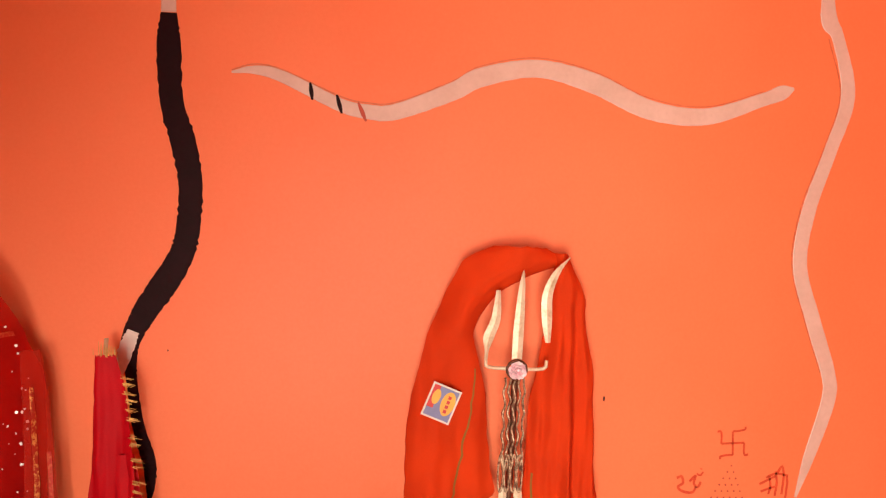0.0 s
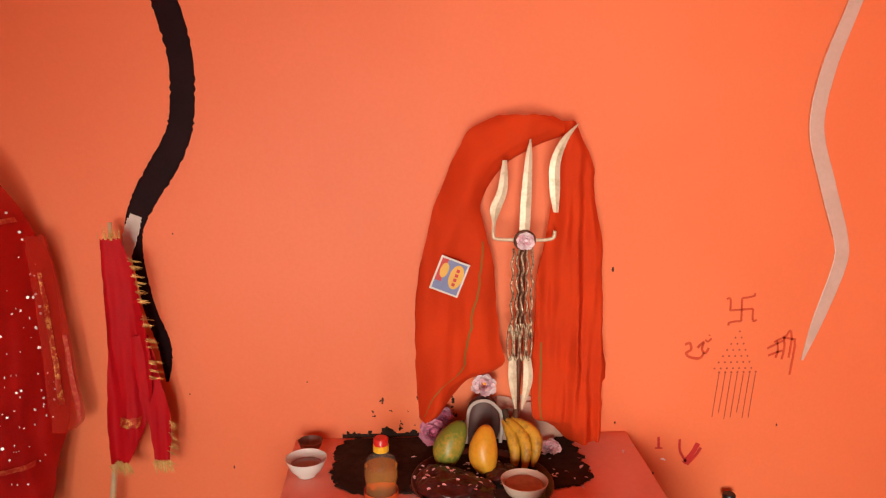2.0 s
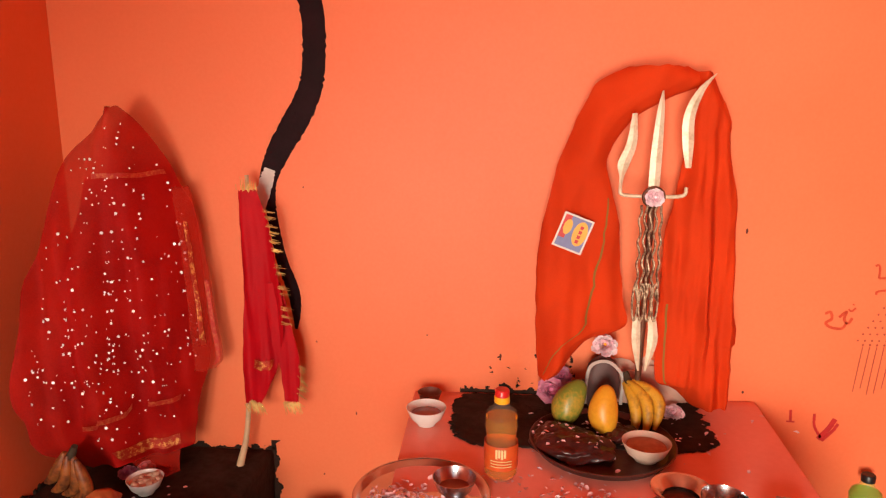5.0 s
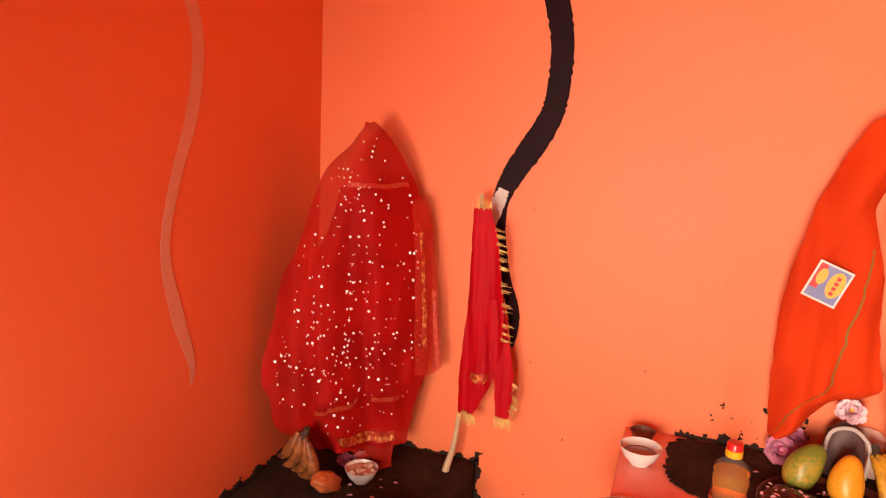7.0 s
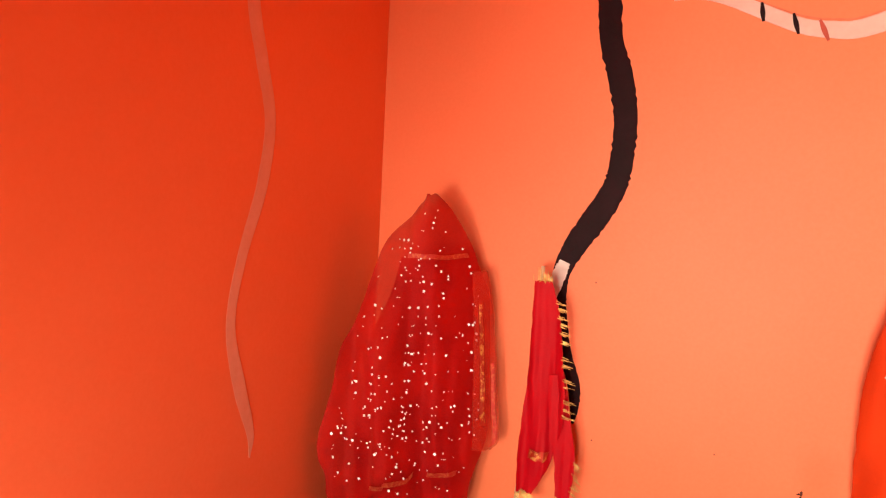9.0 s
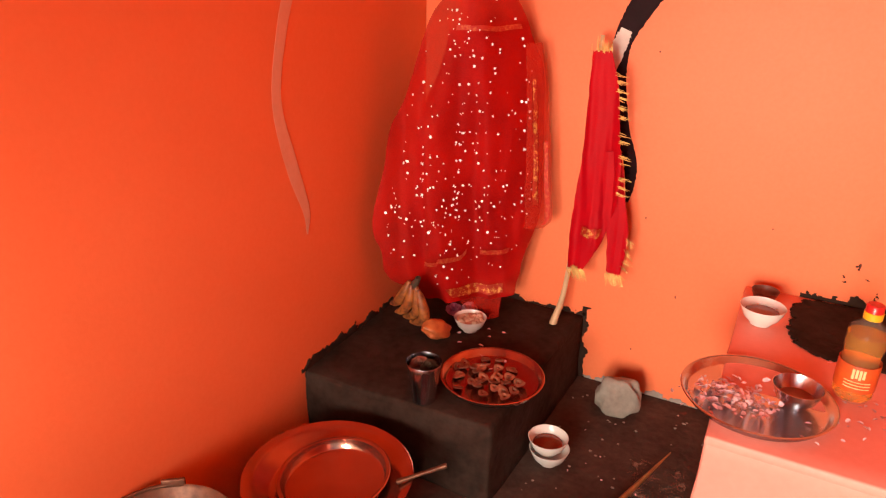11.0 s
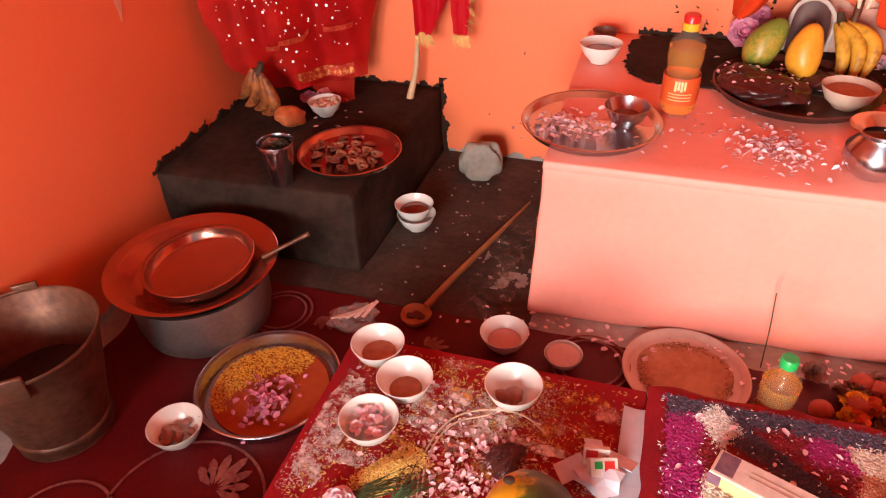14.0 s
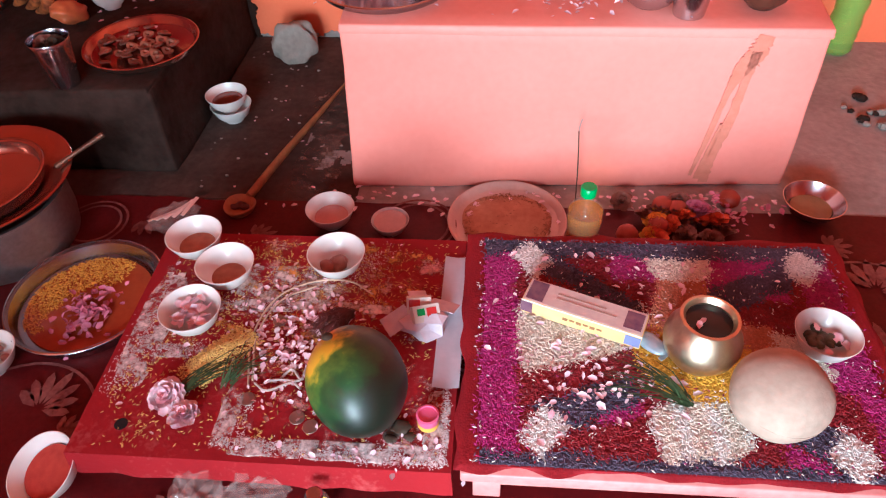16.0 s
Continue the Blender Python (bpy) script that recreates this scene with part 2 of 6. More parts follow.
def sheet(grid, thick=0.0025, lift=0.0):
    bm = bmesh.new()
    vs = [[bm.verts.new(p + Vector((0, -lift, 0))) for p in row] for row in grid]
    for a, b in zip(vs, vs[1:]):
        for k in range(len(a) - 1):
            bm.faces.new((a[k], a[k + 1], b[k + 1], b[k]))
    if thick:
        back = [[bm.verts.new(p + Vector((0, thick - lift, -thick * 0.3))) for p in row] for row in grid]
        n, m = len(grid) - 1, len(grid[0]) - 1
        for i in range(n):
            for k in range(m):
                bm.faces.new((back[i][k], back[i + 1][k], back[i + 1][k + 1], back[i][k + 1]))
            bm.faces.new((vs[i][0], vs[i + 1][0], back[i + 1][0], back[i][0]))
            bm.faces.new((vs[i][m], back[i][m], back[i + 1][m], vs[i + 1][m]))
        for k in range(m):
            bm.faces.new((vs[0][k], back[0][k], back[0][k + 1], vs[0][k + 1]))
            bm.faces.new((vs[n][k], vs[n][k + 1], back[n][k + 1], back[n][k]))
    return bm


def slab(bottom, top, cuts=14, rough=0.003, bevel=0.007, seed=0):
    """An uneven plastered block from its four lower and four upper corners."""
    bm = bmesh.new()
    lo, hi = [bm.verts.new(c) for c in bottom], [bm.verts.new(c) for c in top]
    bm.faces.new(lo[::-1])
    bm.faces.new(hi)
    for i in range(4):
        j = (i + 1) % 4
        bm.faces.new((lo[i], lo[j], hi[j], hi[i]))
    bmesh.ops.bevel(bm, geom=bm.edges[:], offset=bevel, segments=2, affect="EDGES", profile=0.5)
    bmesh.ops.subdivide_edges(bm, edges=[e for e in bm.edges if e.calc_length() > 0.05], cuts=cuts, use_grid_fill=True)
    for v in bm.verts:
        v.co += rough * Vector([noise.noise(v.co * 9 + Vector((seed, k * 5, 0))) for k in range(3)])
    return bm


# ---- the room ----
WY, WX = 1.857, -1.262
RX, FY, HZ = 1.95, -0.75, 2.75


def setting(name, bm, material, label, smooth=False):
    return tagged(part(name, bm, material, None, "", smooth), label, "", "", "structure")


setting("floor", box(WX - 0.2, RX + 0.2, FY - 0.2, WY + 0.2, -0.15, 0.0), CEMENT, "stained bare cement floor")
setting("wall_north", box(WX - 0.2, RX + 0.2, WY, WY + 0.2, 0.0, HZ), PAINT, "orange painted plaster wall with painted serpents")
SKEW = pose(WX, 1.15, 0) @ pose(0, 0, 0, 0, 0, 1.5) @ pose(-WX, -1.15, 0)
setting("wall_west", box(WX - 0.3, WX, FY - 0.25, WY + 0.19, 0.0, HZ), PAINT, "orange painted plaster side wall").matrix_world = SKEW
setting("wall_east", box(RX, RX + 0.2, FY, WY, 0.0, HZ), PAINT, "orange painted plaster side wall")
# Unseen wall: doorway jambs set to shade the west, smaller opening added for fill
bm = box(WX - 0.2, -1.14, FY - 0.2, FY, 0.0, HZ)
box(-0.64, -0.45, FY - 0.2, FY, 0.0, HZ, bm=bm)
box(-1.14, -0.64, FY - 0.2, FY, 0.0, 0.52, bm=bm)
box(-1.14, -0.64, FY - 0.2, FY, 1.08, HZ, bm=bm)
box(0.62, RX + 0.2, FY - 0.2, FY, 0.0, HZ, bm=bm)
box(-0.45, 0.62, FY - 0.2, FY, 2.08, HZ, bm=bm)
setting("wall_south", bm, PAINT, "unseen orange painted wall with a doorway and an opening added for the fill lamp")
setting("ceiling", box(WX - 0.2, RX + 0.2, FY - 0.2, WY + 0.2, HZ, HZ + 0.15), CEIL, "unseen ceiling, coloured orange to warm the bounced light")
setting("ground", box(-30, 30, -60, FY - 0.2, -0.2, -0.05), CEMENT, "bare ground outside the doorway")

# serpents painted on the walls
solo("painted_serpent", ribbon([(-0.588, 2.0, 0.022), (-0.585, 1.91, 0.033), (-0.572, 1.755, 0.032), (-0.538, 1.647, 0.035), (-0.514, 1.53, 0.033), (-0.516, 1.411, 0.033), (-0.531, 1.332, 0.034), (-0.573, 1.251, 0.037), (-0.624, 1.17, 0.034), (-0.660, 1.09, 0.027), (-0.662, 1.03, 0.019), (-0.654, 0.96, 0.015), (-0.634, 0.845, 0.017), (-0.602, 0.745, 0.019), (-0.596, 0.677, 0.013), (-0.598, 0.629, 0.004)], wall=WY, ragged=0.16), BLACK_PAINT, "black serpent painted on the orange wall", "painted serpent", smooth=False)
solo("painted_serpent", ribbon([(-0.607, 2.3, 0.014), (-0.593, 2.12, 0.018), (-0.588, 2.002, 0.021)], wall=WY, ragged=0.05, seed=2), CREAM_PAINT, "cream stroke painted above the black serpent", "painted serpent", smooth=False)
solo("painted_serpent", ribbon([(-0.412, 1.847, 0.003), (-0.350, 1.857, 0.012), (-0.272, 1.843, 0.017), (-0.111, 1.774, 0.019), (-0.031, 1.758, 0.021), (0.050, 1.762, 0.023), (0.209, 1.828, 0.026), (0.290, 1.874, 0.028), (0.454, 1.91, 0.026), (0.624, 1.878, 0.030), (0.798, 1.81, 0.029), (0.972, 1.8, 0.025), (1.145, 1.86, 0.020), (1.205, 1.885, 0.022), (1.240, 1.898, 0.005)], wall=WY, ragged=0.05, seed=3), CREAM_PAINT, "cream serpent painted across the orange wall", "painted serpent", smooth=False)
solo("painted_serpent", ribbon([(1.328, 2.3, 0.011), (1.334, 2.163, 0.022), (1.343, 2.104, 0.027), (1.373, 2.055, 0.020), (1.413, 1.888, 0.023), (1.365, 1.714, 0.021), (1.309, 1.541, 0.023), (1.289, 1.369, 0.023), (1.341, 1.198, 0.025), (1.397, 1.044, 0.023), (1.402, 0.957, 0.023), (1.350, 0.783, 0.018), (1.313, 0.66, 0.004)], wall=WY, ragged=0.05, seed=5), CREAM_PAINT, "upright cream serpent painted on the orange wall", "painted serpent", smooth=False)
solo("painted_serpent", ribbon([(1.143, 1.957, 0.02), (1.178, 1.714, 0.024), (1.213, 1.593, 0.024), (1.251, 1.452, 0.022), (1.225, 1.294, 0.022), (1.156, 1.124, 0.018), (1.121, 0.968, 0.017), (1.159, 0.809, 0.022), (1.205, 0.679, 0.014), (1.204, 0.614, 0.003)], "x", WX, thick=0.0004, ragged=0.05, seed=8), FAINT_PAINT, "faint cream serpent painted on the side wall", "painted serpent", smooth=False).matrix_world = SKEW

# thin red guide lines beside the cream serpents
GUIDE = mat("thin_red_guide_line", (0.55, 0.12, 0.05), (0.68, 0.17, 0.08), rough=0.6, scale=60)
for pts in ([(-0.412, 1.853, 0.002), (-0.35, 1.873, 0.0022), (-0.272, 1.862, 0.002), (-0.111, 1.798, 0.002), (-0.031, 1.783, 0.002), (0.05, 1.789, 0.0025), (0.209, 1.859, 0.002), (0.29, 1.907, 0.0025), (0.454, 1.941, 0.002), (0.624, 1.912, 0.0025), (0.798, 1.844, 0.002), (0.972, 1.829, 0.002), (1.145, 1.884, 0.002)], [(1.342, 2.055, 0.002), (1.388, 1.888, 0.002), (1.341, 1.714, 0.002), (1.283, 1.541, 0.003), (1.263, 1.369, 0.002), (1.314, 1.198, 0.002), (1.371, 1.044, 0.002)]):
    solo("guide_line", ribbon(pts, wall=WY - 0.0003, thick=0.0006, ragged=0.5), GUIDE, "thin red guide line beside a painted serpent", "paint line", smooth=False)
SPECK = mat("dirt_speck", (0.12, 0.03, 0.02), rough=0.9)
rs = random.Random(4)
for x, z in ((-0.537, 0.59), (-0.528, 0.15), (-0.56, 1.06), (0.7, 0.95), (0.73, 0.47), (0.68, 0.62), (-0.2, 0.62), (-0.42, 0.36), (0.02, 0.56), (0.86, 0.3), (1.25, 0.45)):
    bm = bmesh.new()
    bmesh.ops.create_circle(bm, cap_ends=True, segments=7, radius=rs.uniform(0.0018, 0.004), matrix=pose(x, WY - 0.0012, z, 90) @ Matrix.Diagonal((1, rs.uniform(1, 2.5), 1, 1)))
    solo("wall_speck", bm, SPECK, "small dark dirt speck on the orange wall", "speck", group="wall specks")

# the altars
altar = thing("altar_platform", "salmon painted masonry altar platform against the wall", "altar")
part("base", slab([(-0.25, 1.12, 0), (0.765, 1.165, 0), (0.79, WY, 0), (-0.25, WY, 0)], [(-0.232, 1.13, 0.405), (0.73, 1.126, 0.405), (0.765, WY, 0.42), (-0.235, WY, 0.425)], rough=0.004), PLINTH, altar)
part("top_screed", slab([(-0.236, 1.126, 0.396), (0.733, 1.121, 0.396), (0.768, WY, 0.41), (-0.239, WY, 0.42)], [(-0.234, 1.129, 0.4165), (0.731, 1.124, 0.4165), (0.766, WY, 0.4425), (-0.237, WY, 0.4425)], rough=0.0015, bevel=0.004, seed=3), PLINTH, altar, "painted plaster screed")


def top(y):
    """Height of the altar's top, which rises towards the wall."""
    return 0.417 + 0.036 * (y - 1.13)


mudal = thing("mud_altar", "low dark mud-plastered altar block in the corner", "altar")
part("base", slab([(WX, 1.15, 0), (-0.70, 1.16, 0), (-0.685, WY, 0), (WX - 0.0185, WY, 0)], [(WX, 1.15, 0.22), (-0.712, 1.172, 0.22), (-0.69, WY, 0.22), (WX - 0.0185, WY, 0.22)], rough=0.008, seed=4), MUD, mudal)
part("top_coat", slab([(WX, 1.149, 0.206), (-0.709, 1.17, 0.206), (-0.688, WY, 0.206), (WX - 0.0185, WY, 0.206)], [(WX, 1.152, 0.229), (-0.713, 1.174, 0.229), (-0.691, WY, 0.229), (WX - 0.0185, WY, 0.229)], rough=0.003, bevel=0.006, seed=6), MUD, mudal, "smoothed mud top coat")


# ---- cloth ----
cloth = thing("orange_shawl", "orange cotton shawl with green stripes draped over a trident", "shawl", (0, 0, 0))
lg = drape_grid([(1.392, 0.335, 0.48), (1.353, 0.254, 0.535), (1.31, 0.232, 0.43), (1.266, 0.21, 0.36), (1.207, 0.188, 0.312), (1.148, 0.163, 0.289), (1.073, 0.143, 0.305), (0.98, 0.123, 0.328), (0.871, 0.112, 0.34), (0.775, 0.112, 0.351), (0.694, 0.114, 0.36), (0.646, 0.117, 0.255), (0.58, 0.122, 0.198), (0.545, 0.125, 0.16)], 1.755, folds=2.8, amp=0.028, bulge=0.04, seed=1)
part("left_fold", sheet(lg), ORANGE_CLOTH, cloth)
rg = drape_grid([(1.378, 0.505, 0.546), (1.325, 0.505, 0.569), (1.251, 0.497, 0.599), (1.176, 0.489, 0.604), (1.07, 0.472, 0.628), (0.945, 0.452, 0.634), (0.817, 0.445, 0.64), (0.702, 0.44, 0.65), (0.661, 0.439, 0.652), (0.649, 0.44, 0.64), (0.551, 0.447, 0.644), (0.52, 0.50, 0.645), (0.475, 0.545, 0.642)], 1.755, folds=4.2, amp=0.032, bulge=0.035, seed=2)
part("right_fold", sheet(rg), ORANGE_CLOTH, cloth)
part("stripe", sheet([[lg[i][k] for k in (c, c + 1)] for i, c in ((i, int(36 - 30 * max(0, i - 31) / 36)) for i in range(31, 64))], 0.0, 0.005), GREEN_EDGE, cloth, "green woven stripe")
part("stripe", sheet([[r[k] for k in (4, 5)] for r in rg[32:52]], 0.0, 0.005), GREEN_EDGE, cloth, "green woven stripe")
near = min(p.y for r in lg for p in r if math.hypot(p.x - 0.203, p.z - 0.962) < 0.05)
lab = thing("paper_label", "printed square paper label pinned on the shawl", "label", (0.203, near - 0.003, 0.962))
lab.rotation_euler = (0, radians(21), 0)
PAPER = mat("cream_label_paper", (0.75, 0.68, 0.6), rough=0.5)
BLUE = mat("label_blue", (0.2, 0.22, 0.42), rough=0.5)
YEL = mat("label_yellow", (0.8, 0.42, 0.06), rough=0.5)
LRED = mat("label_red", (0.6, 0.03, 0.03), rough=0.5)
part("card", box(-0.041, 0.041, -0.0008, 0.0008, -0.048, 0.048), PAPER, lab, smooth=False)
part("blue_field", box(-0.036, 0.036, -0.0016, -0.0009, -0.043, 0.043), BLUE, lab, smooth=False)
part("corner_mark", box(-0.036, -0.018, -0.0022, -0.0017, -0.02, 0.043), LRED, lab, smooth=False)
bm = bmesh.new()
bmesh.ops.create_cone(bm, cap_ends=True, segments=24, radius1=0.02, radius2=0.02, depth=0.0006, matrix=pose(0.017, -0.0022, 0.004, 90) @ Matrix.Diagonal((0.95, 1.7, 1, 1)))
part("oval_mark", bm, YEL, lab)
bm = bmesh.new()
bmesh.ops.create_cone(bm, cap_ends=True, segments=24, radius1=0.014, radius2=0.014, depth=0.0006, matrix=pose(-0.02, -0.0028, 0.012, 90) @ Matrix.Diagonal((0.8, 1.5, 1, 1)))
part("oval_mark", bm, YEL, lab)
for k in range(4):
    part("print_bar", box(0.012 + 0.0, 0.021, -0.0030, -0.0025, -0.022 + k * 0.013, -0.013 + k * 0.013), LRED, lab, smooth=False)

veil = thing("sequinned_veil", "red net veil with sequins and gold borders, hung in the corner", "veil")
vg = drape_grid([(1.289, -1.027, -1.004, 1.7, 1.7), (1.236, -1.06, -0.962, 1.66, 1.72), (1.155, -1.118, -0.922, 1.62, 1.76), (1.089, -1.127, -0.9, 1.58, 1.78), (0.991, -1.148, -0.86, 1.55, 1.79), (0.858, -1.19, -0.85, 1.5, 1.79), (0.724, -1.204, -0.84, 1.48, 1.79), (0.621, -1.218, -0.835, 1.46, 1.79), (0.55, -1.224, -0.84, 1.46, 1.78), (0.478, -1.205, -0.857, 1.47, 1.77), (0.396, -1.206, -0.873, 1.5, 1.77), (0.314, -1.13, -0.89, 1.58, 1.77), (0.238, -1.05, -0.895, 1.6, 1.74)], 1.7, folds=5, amp=0.034, bulge=0.045, seed=3, cols=48)
part("net", sheet(vg[:57], 0.0), VEIL, veil)
part("inner_fold", sheet([[p + Vector((0.004, 0.02, 0)) for p in r[9:46]] for r in vg[14:54]], 0.0), VEIL, veil)
part("tail", sheet([r[20:43] for r in vg[55:]], 0.0), VEIL_THIN, veil, "thin end of the net below the border")
sg = drape_grid([(1.07, -0.9, -0.862, 1.77, 1.8), (0.95, -0.885, -0.838, 1.76, 1.8), (0.8, -0.875, -0.818, 1.76, 1.8), (0.65, -0.87, -0.802, 1.76, 1.8), (0.57, -0.865, -0.792, 1.76, 1.8), (0.535, -0.875, -0.815, 1.75, 1.79)], 1.78, folds=2, amp=0.008, seed=12, cols=12)
part("side_fold", sheet(sg, 0.0, 0.03), VEIL_THIN, veil, "single layer of the net with a gold edge")
BORDER = mat("dull_gold_thread", (0.42, 0.03, 0.015), (0.75, 0.36, 0.1), rough=0.35, metal=0.5, scale=70, fine=260, bump=0.6, mixlo=0.5, mixhi=0.6)
FADED = mat("faded_gold_thread", (0.45, 0.02, 0.012), (0.55, 0.11, 0.04), rough=0.5, metal=0.2, scale=90, fine=260, bump=0.5, mixlo=0.48, mixhi=0.62)
part("gold_border", sheet([r[19:44] for r in vg[53:56]], 0.0, 0.006), BORDER, veil, "gold woven border")
part("gold_border", sheet([[vg[49 - k // 7 + d][k] for k in range(15, 29)] for d in (0, 1)], 0.0, 0.007), FADED, veil, "faded gold border slanting across the folds")
part("gold_border", sheet([[vg[45 + d][k] for k in range(33, 44)] for d in (0, 1)], 0.0, 0.007), FADED, veil, "faded gold border across a fold")
part("gold_border", sheet([r[16:46] for r in vg[13:15]], 0.0, 0.006), FADED, veil, "faded gold border across the shoulder")
part("gold_border", sheet([r[4:7] for r in sg[4:18]], 0.0, 0.034), BORDER, veil, "gold woven border")
part("gold_border", sheet([r[9:12] for r in sg[10:24]], 0.0, 0.034), FADED, veil, "faded gold edge")
rnd = random.Random(5)
bm = bmesh.new()
for n in range(330):
    i = int(rnd.triangular(3, 53, 33))
    k = int(rnd.gauss(24, 1.0)) if rnd.random() < 0.18 else rnd.randint(4, 45)
    if i < 10 and not 18 < k < 44:
        continue
    p = vg[i][max(2, min(46, k))] + Vector((rnd.uniform(-0.004, 0.004), -0.006, rnd.uniform(-0.006, 0.006)))
    bmesh.ops.create_circle(bm, cap_ends=True, segments=6, radius=rnd.choice((0.0016, 0.002, 0.0026, 0.0034, 0.0042)), matrix=pose(*p, 90 + rnd.uniform(-25, 10), 0, rnd.uniform(-30, 30)))
part("sequin_work", bm, SEQUIN, veil, "scattered silver sequins")["kind"] = "stuff"

scarf = thing("gold_edged_scarf", "crimson scarf with gold fringe tied to a bamboo stick", "scarf")
cg = drape_grid([(1.065, -0.708, -0.659), (0.969, -0.709, -0.629), (0.854, -0.712, -0.613), (0.754, -0.717, -0.598), (0.652, -0.725, -0.6), (0.583, -0.728, -0.62), (0.513, -0.728, -0.64), (0.433, -0.726, -0.681)], 1.735, folds=3, amp=0.018, seed=6, cols=24)
part("cloth", sheet(cg), CHUNRI, scarf)
tg = drape_grid([(0.8, -0.66, -0.605), (0.652, -0.64, -0.577), (0.583, -0.625, -0.562), (0.513, -0.615, -0.56), (0.44, -0.61, -0.568)], 1.745, folds=2, amp=0.01, seed=7, cols=14)
part("tail", sheet(tg), CHUNRI, scarf)


def fringe(points, drop, count, parent, seed):
    r = random.Random(seed)
    bm = bmesh.new()
    for n in range(count):
        p = r.choice(points) + Vector((r.uniform(-0.005, 0.005), -0.004 - r.random() * 0.004, r.uniform(-0.004, 0.006)))
        d = Vector((drop[0] * r.uniform(0.4, 1.3), -0.003, drop[1] * r.uniform(0.6, 1.3)))
        w = Vector((d.z, 0, -d.x)).normalized() * 0.0011
        bm.faces.new([bm.verts.new(q) for q in (p - w, p + w, p + d + w * 0.5, p + d - w * 0.5)])
    part("gold_fringe", bm, GOLD, parent, "gold tinsel fringe", smooth=False)


for a, b, n, sd in ((3, 9, 46, 1), (10, 12, 10, 5), (13, 15, 10, 6), (16, 19, 26, 7)):
    fringe([r[-1] for r in cg[a:b]], (0.026, -0.004), n, scarf, sd)
fringe(cg[-1], (0.014, -0.028), 60, scarf, 2)
fringe([r[-1] for r in tg[12:]], (0.02, -0.012), 26, scarf, 3)
fringe(tg[-1], (0.012, -0.028), 40, scarf, 8)
fringe(cg[0], (0.0, 0.026), 22, scarf, 4)
part("gold_band", sheet([r[8:22] for r in cg[26:29]], 0.0, 0.006), BORDER, scarf, "gold woven band")
solo("bamboo_stick", tube([(-0.702, 1.79, 1.10, 0.006), (-0.715, 1.785, 0.7, 0.007), (-0.735, 1.775, 0.36, 0.008), (-0.757, 1.75, 0.228, 0.012)], 0.01), mat("pale_bamboo", (0.6, 0.42, 0.25), rough=0.6, scale=30), "pale bamboo stick leaning on the wall", "stick")

# white band and strokes on the painted serpents
solo("painted_band", ribbon([(-0.655, 1.112, 0.016), (-0.67, 1.07, 0.021), (-0.685, 1.01, 0.015), (-0.692, 0.975, 0.007)], wall=WY - 0.0022, ragged=0.35, seed=2), WHITE_PAINT, "white brush mark across the black serpent", "paint mark", smooth=False)
for x, z, dx, h, m in ((-0.19, 1.806, 0.004, 0.024, BLACK_PAINT), (-0.11, 1.774, 0.008, 0.026, BLACK_PAINT), (-0.045, 1.756, 0.012, 0.026, DARK_INK)):
    solo("painted_band", ribbon([(x - dx, z + h, 0.003), (x, z, 0.006), (x + dx, z - h, 0.003)], wall=WY - 0.0022, ragged=0.3), m, "dark brush mark across the cream serpent", "paint mark", smooth=False)

# ---- marks on the wall ----
EM = []


def stroke(pts, w=0.003, wall=None):
    EM.append(ribbon([(a, b, w) for a, b in pts], wall=wall or WY, thick=0.0008, ragged=0.3, seed=len(EM)))


def strokes_done(name, material, label, category):
    root = thing(name, label, category, (0, 0, 0))
    for b in EM:
        part("stroke", b, material, root, smooth=False)
    EM.clear()


cx, cz, q = 1.106, 0.823, 0.036
for a, b in (((-q, 0), (q, 0)), ((0, -q), (0, q)), ((q, 0), (q, -q)), ((-q, 0), (-q, q)), ((0, q), (q, q * 1.1)), ((0, -q), (-q, -q * 1.05)), ((q, -q), (q * 1.35, -q)), ((-q, q), (-q * 1.35, q)), ((q, q * 1.1), (q * 1.1, q * 1.35)), ((-q, -q * 1.05), (-q * 1.1, -q * 1.3))):
    stroke([(cx + a[0] - 0.04 * a[1], cz + a[1] + 0.06 * a[0]), (cx + (a[0] + b[0]) / 2, cz + (a[1] + b[1]) / 2), (cx + b[0] - 0.04 * b[1], cz + b[1] + 0.06 * b[0])], 0.0032)
strokes_done("painted_cross_mark", RED_INK, "vermilion cross mark with bent arms painted on the wall", "wall mark")
cx, cz = 0.986, 0.70
stroke([(cx - 0.05, cz + 0.015), (cx - 0.035, cz + 0.02), (cx - 0.03, cz), (cx - 0.045, cz - 0.012), (cx - 0.03, cz - 0.025), (cx, cz - 0.028), (cx + 0.012, cz - 0.01)], 0.004)
stroke([(cx - 0.01, cz + 0.005), (cx + 0.008, cz + 0.022), (cx + 0.004, cz), (cx + 0.016, cz - 0.012), (cx + 0.026, cz + 0.004)], 0.004)
stroke([(cx + 0.012, cz + 0.03), (cx + 0.022, cz + 0.024), (cx + 0.032, cz + 0.034)], 0.0028)
stroke([(cx + 0.024, cz + 0.042), (cx + 0.026, cz + 0.045)], 0.003)
strokes_done("painted_syllable", RED_INK, "vermilion sacred syllable painted on the wall", "wall mark")
cx, cz = 1.247, 0.704
